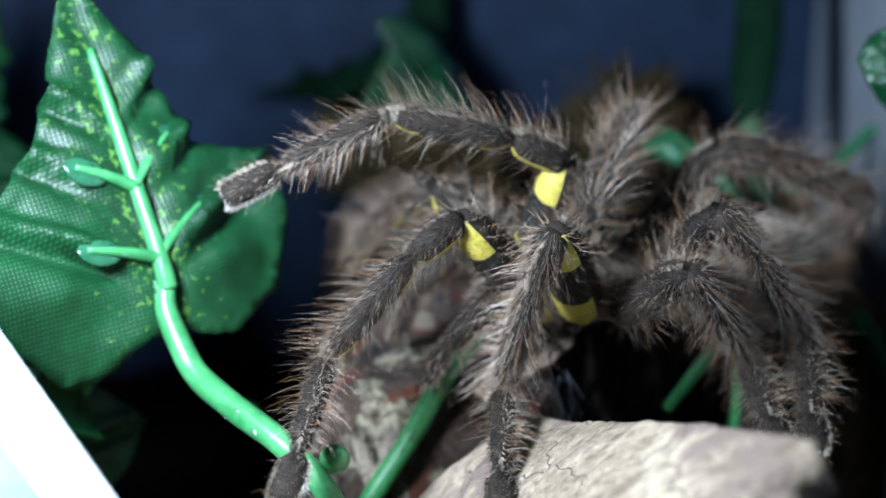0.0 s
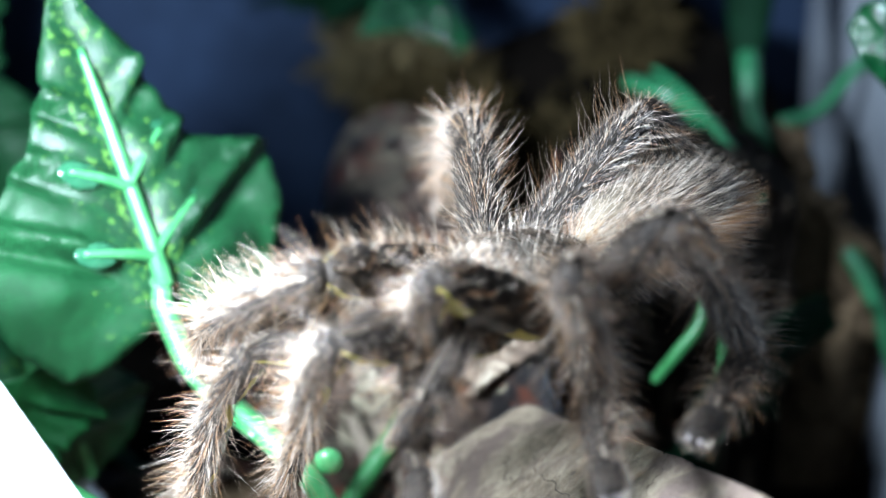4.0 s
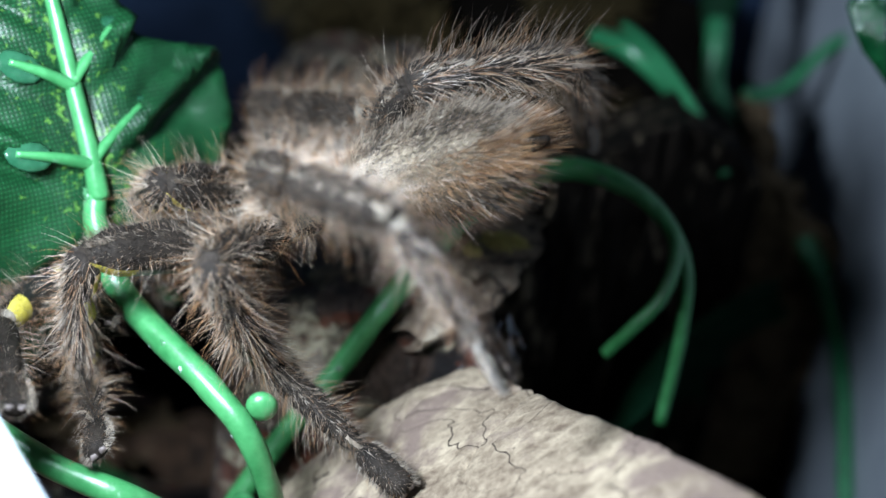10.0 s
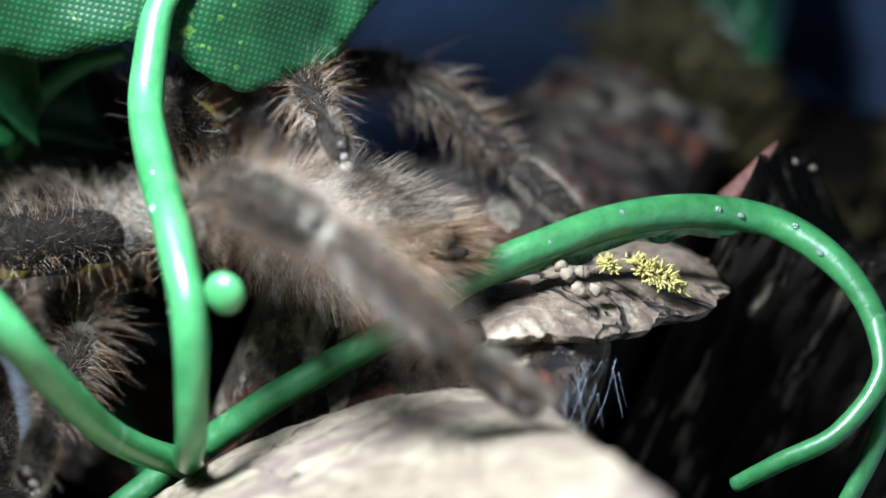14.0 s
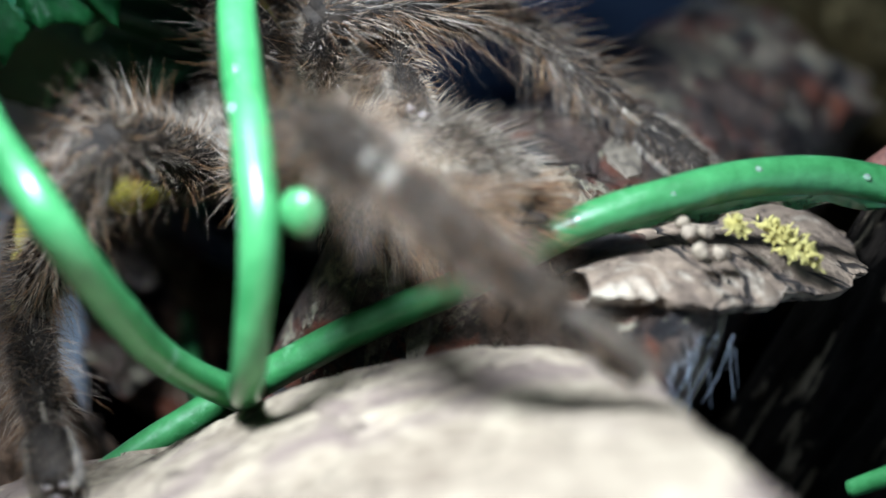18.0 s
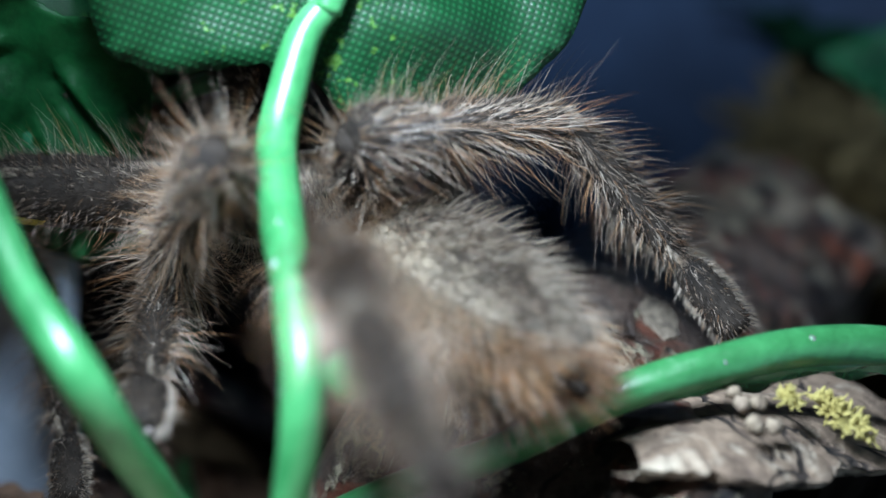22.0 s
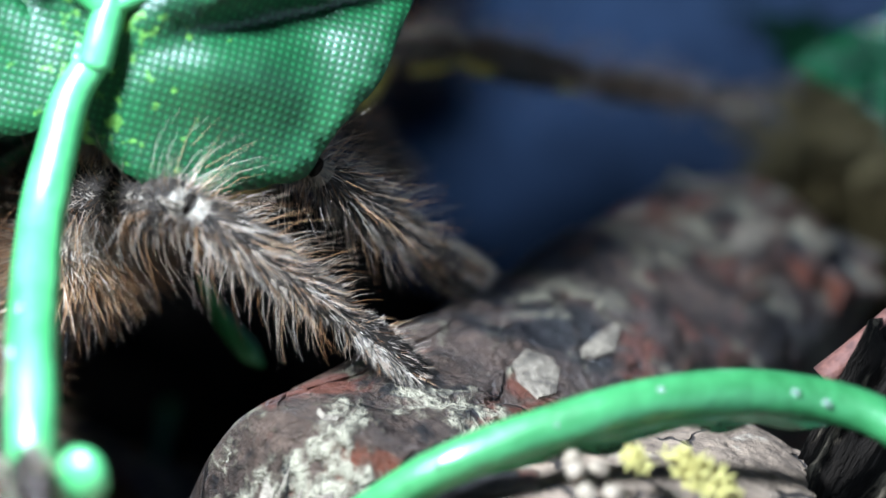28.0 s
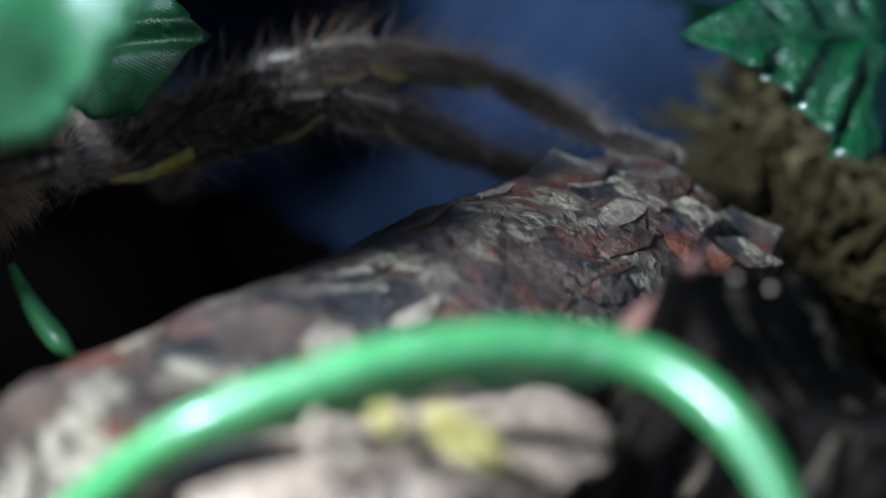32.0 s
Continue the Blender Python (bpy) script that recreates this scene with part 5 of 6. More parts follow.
# joints of each leg (side, number from the front), in centimetres
KNEES = {
    (1, 0): [(0.0, (0.49, -1.92, 3.9)), (1, (0.59, -2.72, 4.29)), (2.0, (0.78, -2.68, 4.38)), (3.0, (0.45, -2.82, 4.49)), (4.0, (-0.19, -4.75, 4.65)), (6.5, (-0.41, -2.5, 3.34)), (7.0, (-0.81, -2.41, 3.07)), (8.0, (-0.45, -3.41, 5.01)), (9.0, (-0.7, -1.43, 3.31)), (10.2, (-2.14, -0.78, 2.18)), (11, (-2.3, -1.16, 2.35)), (12.2, (-2.39, 0.05, 1.76)), (14.6, (-2.53, 0.01, 0.86)), (18, (-2.67, 0.19, 0.41)), (21, (-2.83, 0.89, 1.25)), (23, (-3.12, 0.83, 1.0)), (24.5, (-3.41, 1.01, 0.64)), (28, (-4.27, 1.1, 0.57)), (30, (-3.99, 1.24, 2.25)), (31, (-4.16, 1.54, 2.18)), (32, (-4.54, 1.89, 1.84))],
    (1, 1): [(0.0, (1.19, -2.22, 3.9)), (1, (1.19, -2.95, 4.27)), (2.0, (1.16, -2.93, 4.36)), (3.0, (0.88, -2.93, 4.38)), (4.0, (0.41, -4.73, 5.08)), (6.5, (-0.16, -4.88, 4.05)), (7.0, (-0.23, -4.69, 3.98)), (8.0, (-0.56, -3.62, 4.64)), (9.0, (-0.15, -4.08, 4.25)), (10.0, (-1.75, -2.58, 3.31)), (11, (-2.0, -1.36, 2.01)), (12.2, (-2.26, -1.68, 1.82)), (14.6, (-1.84, -2.45, 1.57)), (18, (-2.54, -1.02, 0.21)), (21, (-2.22, -1.83, 1.75)), (23, (-2.53, -1.74, 1.64)), (24.5, (-2.75, -1.65, 1.4)), (28, (-3.03, -0.9, 1.37)), (30, (-4.18, 0.53, 2.37)), (31, (-4.34, 0.83, 2.3)), (32, (-4.73, 1.19, 2.0))],
    (1, 2): [(0.0, (2.17, -2.37, 3.63)), (1, (2.3, -2.93, 4.15)), (2.0, (2.41, -2.91, 4.47)), (3.0, (1.56, -2.8, 4.42)), (4.0, (1.25, -4.77, 5.14)), (6.5, (0.64, -4.34, 4.91)), (7.0, (0.52, -4.23, 4.81)), (8.0, (0.53, -3.95, 4.62)), (9.0, (0.36, -4.09, 4.42)), (10.0, (-0.87, -3.15, 3.71)), (11, (-2.01, -1.51, 1.88)), (12.2, (-2.1, -0.66, 1.52)), (13, (-2.3, -0.53, 0.92)), (14.0, (-2.43, -0.76, 0.85)), (15.0, (-1.62, -2.67, 1.84)), (18.0, (-1.6, -2.55, 1.88)), (19, (-1.85, -2.13, 1.96)), (20.0, (-1.69, -2.18, 2.64)), (21, (-1.37, -2.37, 2.97)), (22.0, (-1.6, -2.43, 2.62)), (23, (-1.86, -2.14, 2.27)), (24.5, (-2.24, -1.77, 1.66)), (26.5, (-3.58, 0.06, 0.3)), (28, (-3.32, 0.21, 0.18)), (30, (-2.6, -0.99, 1.13)), (32, (-2.97, -0.37, 1.04))],
    (1, 3): [(0.0, (2.44, -1.86, 3.93)), (1, (2.55, -2.16, 4.35)), (2.0, (2.67, -1.83, 4.59)), (3.0, (1.94, -2.33, 4.55)), (4.0, (1.9, -4.31, 5.25)), (6.5, (1.48, -3.75, 4.95)), (7.0, (1.35, -3.69, 4.89)), (8.0, (0.96, -3.38, 4.99)), (9.0, (0.15, -3.51, 5.07)), (10.0, (-0.6, -2.92, 4.29)), (11.0, (-0.74, -2.75, 3.67)), (12.0, (-0.88, -2.52, 3.05)), (13.0, (-1.08, -1.96, 2.56)), (14.0, (-0.81, -2.36, 2.55)), (15.0, (-0.86, -2.39, 2.34)), (18.0, (-0.84, -2.25, 2.32)), (19, (-0.8, -1.88, 2.12)), (20.0, (-0.67, -2.3, 2.49)), (21, (-0.73, -2.53, 2.53)), (22.0, (-0.86, -2.45, 2.49)), (23.0, (-1.66, -2.06, 2.39)), (24.0, (-1.82, -2.29, 2.11)), (26.5, (-2.7, -1.45, 1.59)), (28, (-2.42, -1.25, 1.56)), (30, (-2.36, -1.22, 1.37)), (32, (-2.76, -0.57, 1.23))],
    (-1, 0): [(0.0, (1.34, -1.22, 4.09)), (1, (1.41, -1.51, 4.26)), (2.0, (1.43, -1.0, 3.99)), (3.0, (0.41, -0.21, 3.48)), (4.0, (-0.87, -3.82, 3.97)), (6.5, (-0.93, -2.24, 2.95)), (7.0, (-0.99, -1.9, 2.88)), (9, (-0.72, -0.85, 3.19)), (10.2, (-1.18, -1.83, 3.47)), (12.2, (-1.48, -1.22, 2.75)), (14.6, (-2.76, 0.08, 1.43)), (18, (-2.94, 0.43, 0.93)), (21, (-3.02, 0.66, 1.2)), (24.5, (-3.65, 0.95, 1.09)), (28, (-3.33, 2.14, 1.57)), (30.0, (-1.38, 1.29, 2.45)), (31.0, (-1.67, 2.02, 2.23)), (32.0, (-1.88, 2.54, 1.99))],
    (-1, 1): [(0, (0.21, -0.91, 3.83)), (1, (0.3, -1.3, 3.99)), (2, (0.36, -1.93, 4.4)), (3.0, (0.51, -2.2, 4.48)), (4.0, (-0.46, -4.36, 4.91)), (6.5, (-0.97, -2.02, 3.36)), (7.0, (-0.96, -1.75, 3.22)), (9, (-0.93, -0.75, 3.44)), (10.2, (-1.13, 0.33, 2.7)), (12.2, (-1.23, -1.25, 3.0)), (14.6, (-1.75, -1.47, 2.54)), (18, (-1.96, -1.13, 2.21)), (21, (-2.09, -0.81, 2.27)), (23, (-2.25, -0.8, 2.31)), (24.5, (-3.2, 1.21, 1.35)), (26.5, (-2.7, 1.98, 1.93)), (27, (-2.8, 1.92, 1.93)), (28.0, (-2.11, 1.78, 2.44)), (29.0, (-1.84, 2.01, 2.62)), (30.0, (-1.67, 1.81, 2.6)), (31.0, (-1.7, 2.03, 2.44)), (32.0, (-2.16, 2.62, 2.08))],
    (-1, 2): [(0, (1.45, -2.48, 4.64)), (1, (1.54, -2.85, 4.92)), (2, (1.59, -2.09, 4.9)), (3.0, (0.89, 0.16, 3.86)), (4.0, (0.66, -1.8, 4.66)), (6.5, (0.36, -1.54, 4.46)), (7.0, (0.24, -1.31, 4.43)), (8.0, (0.07, -0.68, 4.13)), (9.0, (0.04, -0.8, 4.19)), (10.0, (-0.75, -0.1, 3.27)), (11.0, (-0.95, 0.25, 2.81)), (12.2, (-1.32, 0.46, 2.31)), (14.6, (-2.11, 0.24, 1.85)), (18, (-2.26, 0.65, 1.4)), (21, (-2.15, 1.08, 1.76)), (23, (-2.44, 1.03, 1.63)), (24.5, (-2.84, 1.17, 1.38)), (27.0, (-2.07, -0.4, 2.45)), (28.0, (-2.46, -0.27, 2.53)), (29.0, (-2.29, -0.48, 2.44)), (30.0, (-2.48, -0.54, 2.35)), (31, (-3.9, 0.79, 1.53)), (32, (-3.38, 0.31, 2.03))],
    (-1, 3): [(0.0, (2.64, -0.33, 3.88)), (1, (2.45, -1.75, 4.36)), (2, (2.32, -2.44, 4.86)), (3.0, (2.26, -0.87, 4.3)), (4.0, (1.86, -2.4, 5.03)), (6.5, (1.26, -2.26, 4.9)), (7.0, (0.89, -2.28, 5.09)), (8.0, (0.72, -2.1, 5.19)), (9.0, (0.68, -1.31, 4.89)), (10.0, (0.33, -2.02, 4.56)), (11.0, (0.04, -1.58, 4.06)), (12.0, (-0.7, -1.45, 3.41)), (13.0, (-0.94, -0.86, 2.93)), (14.0, (-2.01, 0.02, 1.95)), (15.0, (-1.48, -1.48, 2.6)), (18.0, (-1.34, -1.42, 2.53)), (19, (-1.36, -1.16, 2.39)), (20.0, (-1.2, -1.59, 2.75)), (21, (-1.22, -1.77, 2.79)), (22.0, (-1.3, -1.77, 2.78)), (23.0, (-1.59, -1.29, 2.62)), (24.0, (-1.33, -1.4, 2.7)), (26.5, (-2.01, -0.37, 2.0)), (27.0, (-2.0, -0.99, 2.27)), (28.0, (-2.39, -0.91, 2.02)), (29.0, (-1.62, -0.75, 2.27)), (30.0, (-1.52, -0.71, 2.36)), (31.0, (-2.3, -0.49, 2.09)), (32.0, (-3.85, 1.0, 1.15))],
}
ANKLES = {
    (1, 0): [(0.0, (-0.52, -2.36, 2.93)), (1, (-0.37, -2.9, 3.51)), (2.0, (-0.21, -3.73, 4.22)), (3.0, (-0.31, -4.03, 4.17)), (4.0, (-0.54, -4.03, 3.43)), (6.5, (-0.49, -2.07, 1.95)), (7.0, (-0.83, -1.76, 1.76)), (8.0, (-0.98, -3.18, 3.67)), (9.0, (-0.66, -2.88, 3.52)), (10.2, (-2.47, -2.26, 2.43)), (11, (-2.61, -2.57, 2.28)), (12.2, (-2.88, 0.79, 0.62)), (14.6, (-2.91, 0.83, -0.27)), (18, (-3.15, 1.01, -0.69)), (21, (-3.23, 1.69, 0.11)), (23, (-2.55, -0.49, 1.15)), (24.5, (-3.78, 1.78, -0.52)), (28, (-4.98, 1.73, -0.52)), (30, (-4.75, 1.83, 1.63)), (31, (-4.94, 2.11, 1.56)), (32, (-5.29, 2.43, 1.17))],
    (1, 1): [(0.0, (0.82, -2.03, 2.5)), (1, (0.76, -2.81, 2.88)), (2.0, (0.7, -2.87, 2.98)), (3.0, (0.8, -2.22, 3.11)), (4.0, (0.24, -4.09, 3.78)), (6.5, (-0.14, -4.43, 2.66)), (7.0, (-0.13, -4.22, 2.6)), (8.0, (-0.38, -2.89, 3.38)), (9.0, (-0.68, -3.01, 3.41)), (10.0, (-1.79, -2.01, 1.96)), (11, (-1.93, -2.88, 2.09)), (12.2, (-2.71, -1.09, 0.57)), (14.6, (-2.0, -1.77, 0.29)), (18, (-1.76, -2.24, 0.31)), (21, (-2.42, -1.15, 0.49)), (23, (-2.75, -0.93, 0.46)), (24.5, (-3.05, -0.84, 0.24)), (28, (-3.52, -0.26, 0.17)), (30, (-5.12, 0.39, 1.72)), (31, (-5.28, 0.67, 1.65)), (32, (-5.65, 1.0, 1.33))],
    (1, 2): [(0.0, (2.77, -1.53, 2.6)), (1, (2.92, -2.31, 3.03)), (2.0, (3.01, -2.48, 3.21)), (3.0, (1.92, -2.14, 3.17)), (4.0, (1.45, -4.13, 3.84)), (6.5, (1.15, -3.75, 3.68)), (7.0, (1.01, -3.69, 3.54)), (8.0, (1.0, -3.36, 3.37)), (9.0, (0.93, -3.45, 3.24)), (10.0, (-0.45, -2.48, 2.48)), (11, (-1.78, -2.65, 1.85)), (12.2, (-1.54, -2.05, 1.67)), (13, (-1.33, -2.08, 1.44)), (14.0, (-1.5, -1.87, 1.03)), (15.0, (-1.94, -1.99, 0.59)), (18.0, (-1.8, -2.2, 0.48)), (19, (-1.84, -1.38, 0.76)), (20.0, (-1.94, -1.46, 1.39)), (21, (-1.83, -1.61, 1.66)), (22.0, (-1.87, -1.61, 1.44)), (23, (-2.2, -1.29, 1.15)), (24.5, (-2.39, -0.94, 0.48)), (26.5, (-2.68, -1.01, 0.67)), (28, (-2.37, -0.76, 0.67)), (30, (-1.4, -1.78, 1.37)), (32, (-1.77, -1.17, 1.21))],
    (1, 3): [(0.0, (3.24, -1.62, 2.74)), (1, (3.23, -1.86, 3.1)), (2.0, (3.2, -1.44, 3.28)), (3.0, (2.74, -2.08, 3.36)), (4.0, (2.53, -3.9, 3.99)), (6.5, (2.17, -3.3, 3.74)), (7.0, (2.11, -3.46, 3.67)), (8.0, (1.9, -3.19, 3.88)), (9.0, (0.72, -2.58, 4.1)), (10.0, (0.25, -4.04, 4.69)), (11.0, (0.24, -3.72, 4.14)), (12.0, (0.12, -3.44, 3.61)), (13.0, (-0.03, -2.87, 3.02)), (14.0, (0.08, -3.33, 3.18)), (15.0, (0.02, -3.35, 2.99)), (18.0, (-0.03, -3.27, 2.98)), (19, (-0.13, -2.98, 2.83)), (20.0, (0.02, -3.43, 3.1)), (21, (0.02, -3.51, 3.34)), (22.0, (-0.27, -3.66, 3.04)), (23.0, (-2.08, -1.49, 1.13)), (24.0, (-1.88, -1.4, 0.98)), (26.5, (-1.75, -2.51, 1.84)), (28, (-1.36, -2.21, 1.8)), (30, (-1.17, -2.02, 1.58)), (32, (-1.57, -1.37, 1.4))],
    (-1, 0): [(0.0, (-0.07, -1.32, 4.51)), (1, (-0.02, -1.59, 4.61)), (2.0, (0.0, -1.09, 4.35)), (3.0, (-0.78, -0.79, 2.82)), (4.0, (-1.35, -3.51, 2.63)), (6.5, (-0.77, -1.43, 1.75)), (7.0, (-0.96, -0.64, 2.15)), (9, (-1.22, 0.21, 2.33)), (10.2, (-1.64, -0.82, 2.54)), (12.2, (-2.2, -0.36, 1.83)), (14.6, (-3.65, 0.95, 0.67)), (18, (-3.83, 1.27, 0.16)), (21, (-3.84, 1.48, 0.34)), (24.5, (-4.36, 1.85, 0.21)), (28, (-3.36, 3.51, 1.12)), (30.0, (-1.22, 2.55, 1.73)), (31.0, (-1.0, 3.25, 1.83)), (32.0, (-1.42, 3.86, 1.56))],
    (-1, 1): [(0, (-0.31, 0.05, 2.88)), (1, (-0.28, -0.45, 2.97)), (2, (-0.43, -0.86, 3.73)), (3.0, (-0.45, -1.26, 3.93)), (4.0, (-1.15, -3.51, 4.03)), (6.5, (-1.19, -1.19, 2.18)), (7.0, (-1.24, -0.97, 2.02)), (9, (-1.12, 0.2, 2.36)), (10.2, (-1.57, 1.26, 1.67)), (12.2, (-1.34, 0.12, 2.55)), (14.6, (-2.01, -0.07, 2.27)), (18, (-2.27, 0.26, 1.93)), (21, (-2.35, 0.6, 2.01)), (23, (-2.52, 0.59, 2.02)), (24.5, (-3.0, 2.64, 1.27)), (26.5, (-2.31, 3.38, 1.74)), (27, (-2.56, 3.35, 1.85)), (28.0, (-1.31, 3.0, 2.47)), (29.0, (-1.2, 3.29, 2.37)), (30.0, (-1.21, 3.18, 2.38)), (31.0, (-1.34, 3.44, 2.28)), (32.0, (-1.58, 3.96, 2.06))],
    (-1, 2): [(0, (1.56, -1.3, 3.81)), (1, (1.64, -1.74, 4.0)), (2, (1.71, -1.89, 3.77)), (3.0, (1.21, -0.54, 2.62)), (4.0, (0.56, -0.72, 3.8)), (6.5, (0.18, -0.44, 3.52)), (7.0, (0.09, -0.29, 3.4)), (8.0, (0.17, 0.34, 3.09)), (9.0, (-0.34, 0.29, 3.3)), (10.0, (0.12, -1.12, 3.85)), (11.0, (-0.07, -0.6, 3.61)), (12.2, (-0.73, -0.52, 3.19)), (14.6, (-1.34, -0.68, 2.66)), (18, (-1.52, -0.3, 2.21)), (21, (-1.4, -0.08, 2.21)), (23, (-1.66, 0.0, 2.29)), (24.5, (-2.1, 0.26, 2.23)), (27.0, (-2.07, 1.05, 2.37)), (28.0, (-1.07, -0.6, 2.82)), (29.0, (-0.91, -0.81, 2.8)), (30.0, (-1.06, -0.61, 2.7)), (31, (-2.58, 0.72, 2.11)), (32, (-2.04, -0.23, 2.16))],
    (-1, 3): [(0.0, (4.0, -0.2, 3.37)), (1, (3.44, -1.04, 3.76)), (2, (2.8, -1.69, 3.64)), (3.0, (2.9, -0.24, 3.15)), (4.0, (2.49, -1.67, 3.78)), (6.5, (2.02, -1.16, 4.3)), (7.0, (1.87, -1.36, 4.54)), (8.0, (1.69, -1.13, 4.67)), (9.0, (1.9, -0.62, 4.48)), (10.0, (1.57, -1.25, 4.5)), (11.0, (1.17, -0.67, 3.93)), (12.0, (0.05, -2.42, 4.21)), (13.0, (-0.23, -1.92, 3.65)), (14.0, (-0.8, -0.04, 2.78)), (15.0, (-0.78, -0.22, 2.77)), (18.0, (-0.79, -0.07, 2.56)), (19, (-0.81, 0.17, 2.52)), (20.0, (-0.81, -0.19, 2.81)), (21, (-0.73, -0.44, 3.06)), (22.0, (-0.73, -0.46, 2.98)), (23.0, (-0.81, -0.07, 2.66)), (24.0, (-0.8, -0.09, 2.4)), (26.5, (-0.99, -1.13, 2.71)), (27.0, (-1.07, -1.87, 2.97)), (28.0, (-1.19, -1.36, 2.73)), (29.0, (-0.8, -1.79, 2.88)), (30.0, (-0.64, -1.73, 2.93)), (31.0, (-1.08, -0.99, 2.7)), (32.0, (-2.67, 0.23, 1.55))],
}
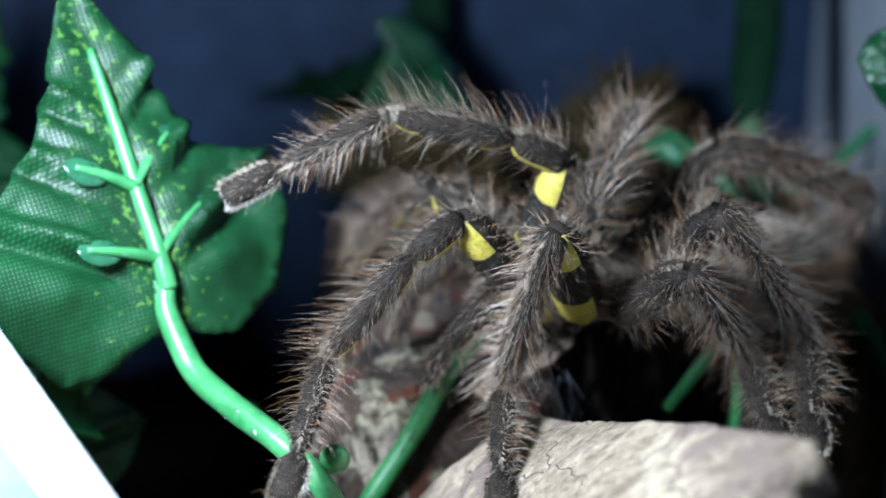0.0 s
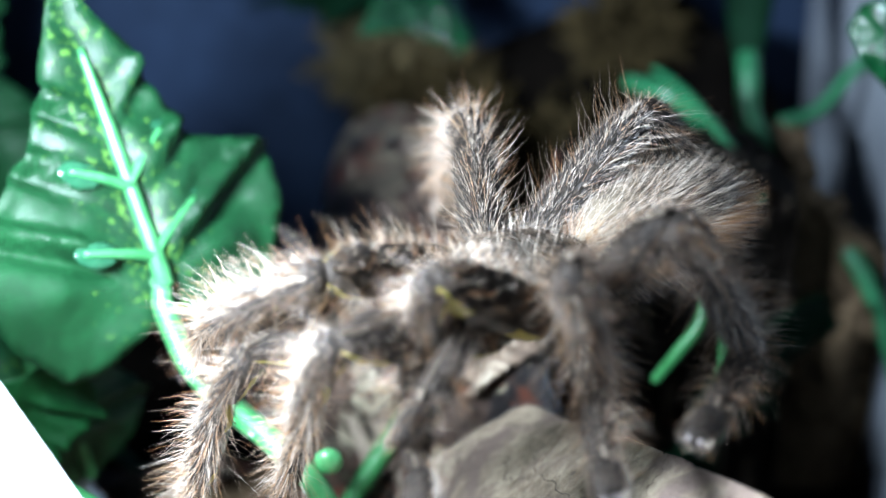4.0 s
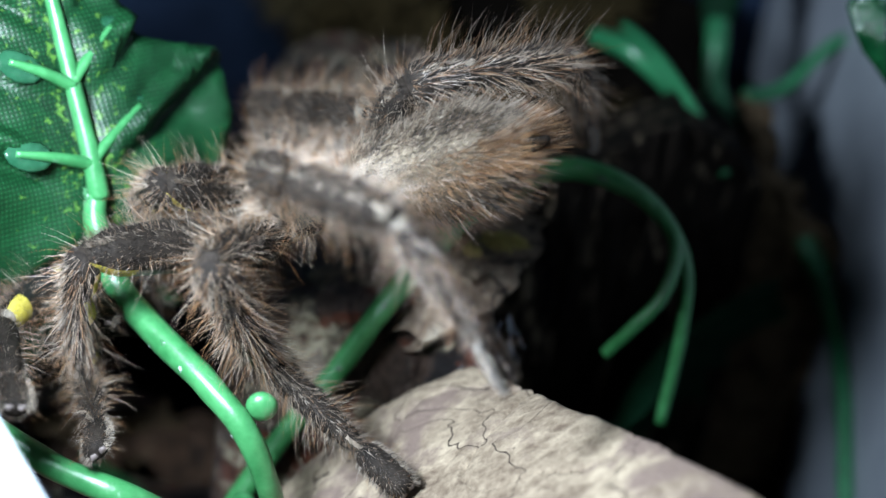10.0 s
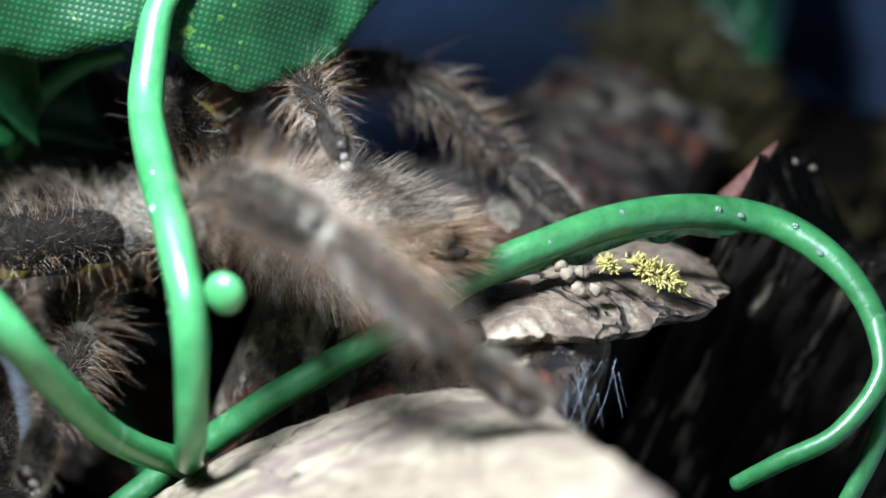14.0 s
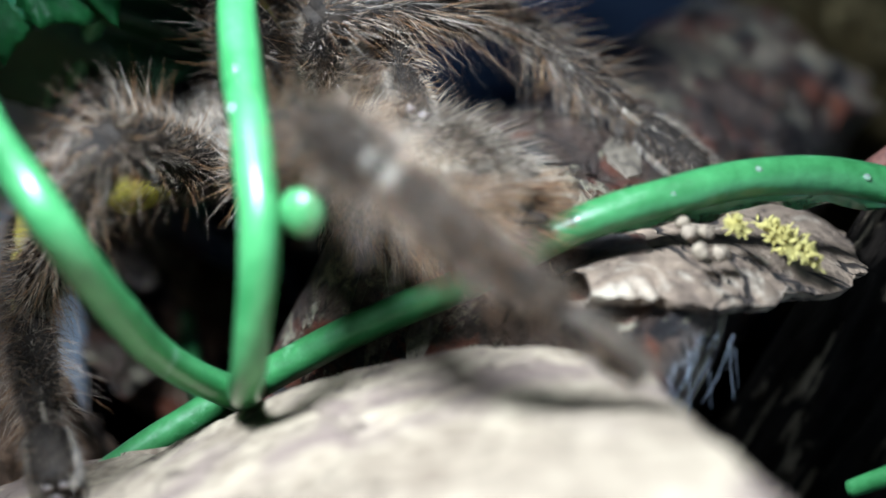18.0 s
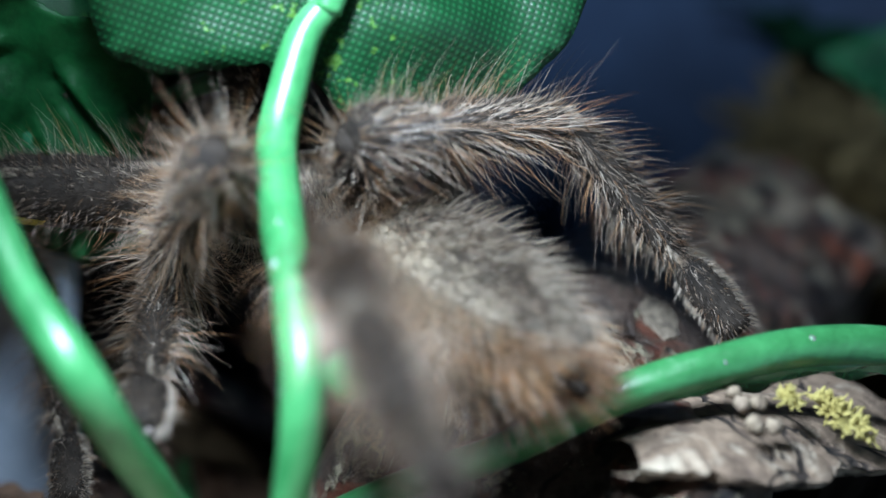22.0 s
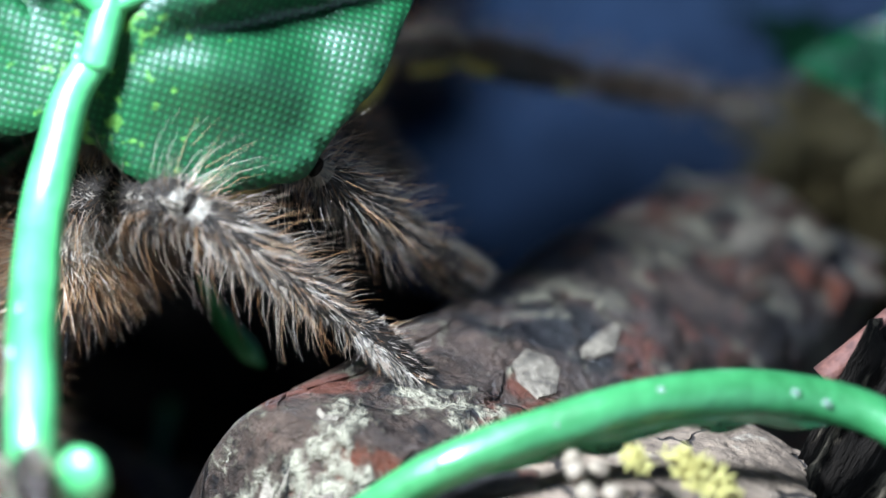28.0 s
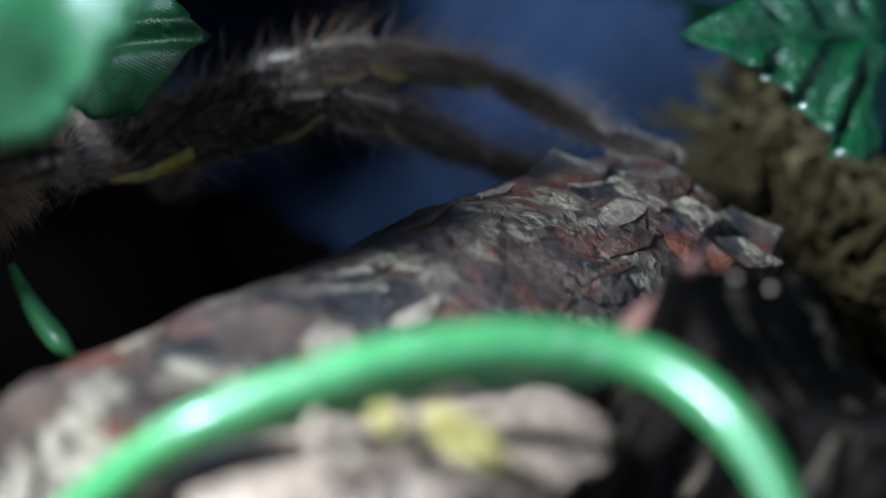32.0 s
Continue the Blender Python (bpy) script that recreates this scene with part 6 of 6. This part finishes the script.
FEET = {
    (1, 0): [(0.0, (-0.78, -3.65, 2.42)), (1, (-0.69, -4.7, 3.16)), (2.0, (-0.67, -4.39, 3.03)), (3.0, (-0.72, -4.0, 2.82)), (4.0, (-0.82, -3.34, 2.25)), (6.5, (-0.64, -3.47, 1.84)), (7.0, (-0.66, -3.15, 1.58)), (8.0, (-0.67, -4.34, 2.94)), (9.0, (-0.25, -1.94, 2.54)), (10.2, (-2.23, -3.57, 2.73)), (11, (-2.21, -3.9, 2.47)), (12.2, (-2.4, -0.51, 0.79)), (14.6, (-2.02, -0.21, 0.02)), (18, (-2.29, -0.05, -0.38)), (21, (-3.19, 2.27, -1.17)), (23, (-2.68, 0.36, 0.05)), (24.5, (-3.02, 0.61, -0.42)), (28, (-3.99, 0.75, -0.44)), (30, (-4.99, 1.96, 0.24)), (31, (-5.18, 2.23, 0.17)), (32, (-5.48, 2.48, -0.24))],
    (1, 1): [(0.0, (0.77, -3.4, 2.18)), (1, (0.75, -4.16, 2.92)), (2.0, (0.74, -4.2, 3.42)), (3.0, (0.65, -3.62, 3.15)), (4.0, (0.29, -5.49, 3.9)), (6.5, (-0.87, -5.27, 3.53)), (7.0, (-0.87, -5.13, 3.37)), (8.0, (-0.4, -4.3, 3.48)), (9.0, (-0.24, -4.18, 4.05)), (10.0, (-1.53, -3.37, 2.23)), (11, (-1.65, -4.22, 2.4)), (12.2, (-2.06, -2.31, 0.76)), (14.6, (-1.06, -2.8, 0.44)), (18, (-0.73, -3.18, 0.42)), (21, (-1.49, -2.19, 0.37)), (23, (-1.79, -1.94, 0.38)), (24.5, (-2.14, -1.89, 0.43)), (28, (-2.5, -1.19, 0.35)), (30, (-5.38, 0.24, 0.41)), (31, (-5.53, 0.5, 0.35)), (32, (-5.86, 0.76, 0.03))],
    (1, 2): [(0.0, (2.86, -2.93, 2.42)), (1, (2.81, -3.68, 3.07)), (2.0, (2.84, -3.85, 3.52)), (3.0, (2.15, -3.53, 3.22)), (4.0, (1.46, -5.53, 4.0)), (6.5, (1.49, -5.08, 3.36)), (7.0, (1.47, -5.01, 3.37)), (8.0, (1.54, -4.64, 3.08)), (9.0, (1.51, -4.73, 3.24)), (10.0, (0.61, -3.32, 2.08)), (11, (-1.01, -4.11, 2.06)), (12.2, (-0.7, -3.15, 1.43)), (13, (-0.69, -3.22, 1.86)), (14.0, (-0.98, -3.18, 0.95)), (15.0, (-0.99, -3.03, 0.6)), (18.0, (-0.81, -3.21, 0.51)), (19, (-0.87, -2.36, 1.16)), (20.0, (-1.01, -2.5, 1.62)), (21, (-1.01, -2.71, 1.49)), (22.0, (-1.16, -2.83, 1.47)), (23, (-1.3, -2.36, 1.15)), (24.5, (-1.33, -1.83, 0.71)), (26.5, (-1.82, -2.03, 1.1)), (28, (-1.41, -1.66, 1.15)), (30, (-0.32, -2.54, 1.83)), (32, (-0.66, -1.9, 1.66))],
    (1, 3): [(0.0, (3.06, -2.99, 2.45)), (1, (3.05, -3.25, 3.06)), (2.0, (3.08, -2.82, 3.54)), (3.0, (2.56, -3.4, 3.81)), (4.0, (2.0, -5.19, 4.18)), (6.5, (1.77, -4.65, 3.76)), (7.0, (1.63, -4.76, 3.94)), (8.0, (1.74, -4.59, 3.97)), (9.0, (0.83, -3.98, 4.18)), (10.0, (1.08, -4.01, 3.56)), (11.0, (1.25, -3.61, 3.16)), (12.0, (1.25, -3.13, 2.83)), (13.0, (1.21, -2.57, 2.43)), (14.0, (1.3, -2.86, 2.65)), (15.0, (1.26, -2.77, 2.63)), (18.0, (1.27, -2.83, 2.67)), (19, (1.23, -2.59, 2.59)), (20.0, (1.26, -2.91, 2.7)), (21, (1.2, -2.99, 2.82)), (22.0, (0.57, -4.76, 3.32)), (23.0, (-1.09, -2.49, 1.09)), (24.0, (-1.02, -2.51, 1.14)), (26.5, (-0.9, -3.52, 2.33)), (28, (-0.41, -3.08, 2.34)), (30, (-0.1, -2.79, 2.06)), (32, (-0.47, -2.1, 1.87))],
    (-1, 0): [(0.0, (-1.33, -1.67, 3.94)), (1, (-1.31, -1.96, 4.16)), (2.0, (-1.33, -1.53, 4.04)), (3.0, (-1.31, -0.56, 1.53)), (4.0, (-1.65, -2.53, 1.68)), (6.5, (-1.3, -0.52, 0.8)), (7.0, (-1.27, -0.34, 0.81)), (9, (-1.42, -1.18, 2.4)), (10.2, (-1.67, -2.22, 2.53)), (12.2, (-2.53, 0.22, 0.61)), (14.6, (-3.7, 1.17, -0.71)), (18, (-3.22, 0.08, -0.26)), (21, (-3.22, 0.31, -0.12)), (24.5, (-4.41, 2.1, -1.16)), (28, (-3.01, 4.65, 0.37)), (30.0, (-1.79, 3.73, 1.21)), (31.0, (-1.81, 4.21, 1.19)), (32.0, (-1.17, 5.19, 1.17))],
    (-1, 1): [(0, (-0.61, 0.98, 1.88)), (1, (-0.58, 0.46, 1.95)), (2, (-0.9, -0.25, 2.55)), (3.0, (-0.9, -0.81, 2.67)), (4.0, (-1.33, -2.61, 3.03)), (6.5, (-1.36, -0.42, 1.01)), (7.0, (-1.39, -0.23, 0.83)), (9, (-1.24, 1.03, 1.24)), (10.2, (-1.57, -0.14, 1.84)), (12.2, (-1.05, 1.16, 1.66)), (14.6, (-1.83, 1.09, 1.51)), (18, (-2.05, 1.46, 1.25)), (21, (-2.15, 1.75, 1.25)), (23, (-2.31, 1.78, 1.31)), (24.5, (-1.84, 1.99, 1.7)), (26.5, (-1.32, 4.22, 1.19)), (27, (-1.69, 4.46, 1.85)), (28.0, (-0.59, 4.21, 2.48)), (29.0, (-0.21, 4.24, 2.04)), (30.0, (-0.2, 4.11, 2.09)), (31.0, (-0.36, 4.4, 1.97)), (32.0, (-0.17, 3.93, 2.13))],
    (-1, 2): [(0, (1.66, -0.18, 2.98)), (1, (1.73, -0.68, 3.08)), (2, (1.62, -0.72, 3.27)), (3.0, (0.97, 0.85, 2.6)), (4.0, (0.48, 0.28, 2.81)), (6.5, (0.1, 0.53, 2.5)), (7.0, (0.06, 0.67, 2.36)), (8.0, (0.14, 1.19, 1.97)), (9.0, (-0.48, 1.27, 2.29)), (10.0, (0.24, 0.16, 3.27)), (11.0, (0.36, 0.52, 2.86)), (12.2, (-0.09, -1.76, 3.28)), (14.6, (-0.5, -1.79, 2.78)), (18, (-0.67, -1.39, 2.41)), (21, (-1.31, 1.0, 1.33)), (23, (-1.59, 1.1, 1.43)), (24.5, (-2.09, 1.48, 1.54)), (27.0, (-0.82, 0.56, 2.79)), (28.0, (-0.52, 0.51, 2.16)), (29.0, (-0.27, 0.33, 2.29)), (30.0, (-0.81, 0.57, 1.99)), (31, (-1.2, 0.63, 1.9)), (32, (-2.72, 0.75, 1.43))],
    (-1, 3): [(0.0, (3.16, 0.47, 2.46)), (1, (3.22, -0.28, 2.75)), (2, (3.04, -0.44, 2.95)), (3.0, (2.96, 1.05, 2.58)), (4.0, (2.72, -0.39, 3.03)), (6.5, (2.46, -0.18, 3.39)), (7.0, (2.34, -0.38, 3.63)), (8.0, (2.36, -0.26, 3.8)), (9.0, (2.47, 0.17, 3.46)), (10.0, (1.89, -0.4, 3.42)), (11.0, (1.95, -1.84, 3.95)), (12.0, (1.22, -1.87, 3.65)), (13.0, (1.05, -1.59, 3.14)), (14.0, (0.59, 0.04, 2.38)), (15.0, (0.62, -0.09, 2.46)), (18.0, (0.62, 0.06, 2.36)), (19, (0.6, 0.27, 2.31)), (20.0, (0.6, -0.09, 2.44)), (21, (0.64, -0.41, 2.59)), (22.0, (0.68, -0.46, 2.57)), (23.0, (0.64, 0.0, 2.4)), (24.0, (0.65, 0.1, 2.35)), (26.5, (0.41, -1.27, 2.71)), (27.0, (-0.17, -0.97, 2.35)), (28.0, (-0.18, -0.57, 2.15)), (29.0, (0.03, -0.8, 2.31)), (30.0, (0.05, -0.7, 2.25)), (31.0, (-0.36, -0.12, 1.86)), (32.0, (-1.57, -0.16, 2.33))],
}
SHARP = [
    (0, (0.25, -2.30, 3.95)),
    (2, (0.80, -2.80, 4.40)),
    (3, (0.80, -2.80, 4.30)),
    (4, (0.70, -3.00, 4.15)),
    (6.5, (0.40, -2.50, 3.75)),
    (8, (0.45, -2.30, 3.75)),
    (9, (0.90, -2.60, 4.10)),
    (10, (0.30, -2.30, 3.70)),
    (10.5, (0.60, -2.20, 3.50)),
    (11, (0.90, -1.50, 3.20)),
    (12, (1.10, -0.60, 2.90)),
    (12.6, (0.60, 1.50, 2.20)),
    (13, (0.40, 3.20, 1.60)),
    (13.4, (0.40, 1.50, 2.20)),
    (14, (0.40, -1.15, 2.55)),
    (15, (0.35, -1.05, 2.50)),
    (15.5, (0.20, -1.05, 2.40)),
    (17.5, (0.10, -1.00, 2.20)),
    (18, (0.10, -0.95, 2.20)),
    (19, (-0.20, -0.79, 1.80)),
    (20, (-0.30, -0.60, 2.00)),
    (21, (-0.52, -0.95, 2.05)),
    (22, (-0.60, -1.10, 2.25)),
    (23, (-0.50, -1.15, 2.25)),
    (24, (-0.50, -1.05, 2.30)),
    (24.5, (-0.50, -1.00, 2.35)),
    (26.5, (-0.70, -1.10, 2.45)),
    (27, (-0.55, -1.00, 2.55)),
    (28, (-0.45, -0.70, 2.45)),
    (29, (-0.30, -0.50, 2.30)),
    (30, (-0.30, -0.45, 2.30)),
    (31, (-0.20, 0.20, 2.25)),
    (31.5, (-0.20, 1.50, 2.25)),
    (32, (-0.20, 2.10, 2.25)),
]


def at_time(rows, t):
    """Smoothly between rows of (t, point, ...)."""
    if t <= rows[0][0]:
        return [Vector(p) for p in rows[0][1:]]
    for a, b in zip(rows, rows[1:]):
        if t <= b[0]:
            k = (t - a[0]) / (b[0] - a[0])
            k = k * k * (3 - 2 * k)
            return [Vector(p).lerp(Vector(q), k) for p, q in zip(a[1:], b[1:])]
    return [Vector(p) for p in rows[-1][1:]]


def motions():
    times = [k / 4 for k in range(129)]
    body = [(t, facing(*at_time(BODY, t))) for t in times]
    walk(tarantula, body)
    for (s, k), obs in LEGS.items():
        hip = HIPS[s, k]
        rows = [[] for _ in obs]
        for t, m in body:
            back = m.inverted()
            joints = [back @ (at_time(rows_of[s, k], t)[0] * CM) / CM for rows_of in (KNEES, ANKLES, FEET)]
            for row, p in zip(rows, leg_poses(hip, *joints)):
                row.append((t, p))
        for ob, row in zip(obs, rows):
            walk(ob, row)
    # the point on which the lens is sharp keeps to the tarantula
    walk(sharp_point, [(t, m.inverted() @ Matrix.Translation(at_time(SHARP, t)[0] * CM)) for t, m in body])


cam.data.dof.use_dof = True
sharp_point = new("sharp_point")
sharp_point.empty_display_size = 0.002
sharp_point.parent = tarantula
cam.data.dof.focus_object = sharp_point
cam.data.dof.aperture_fstop = 20.0
motions()
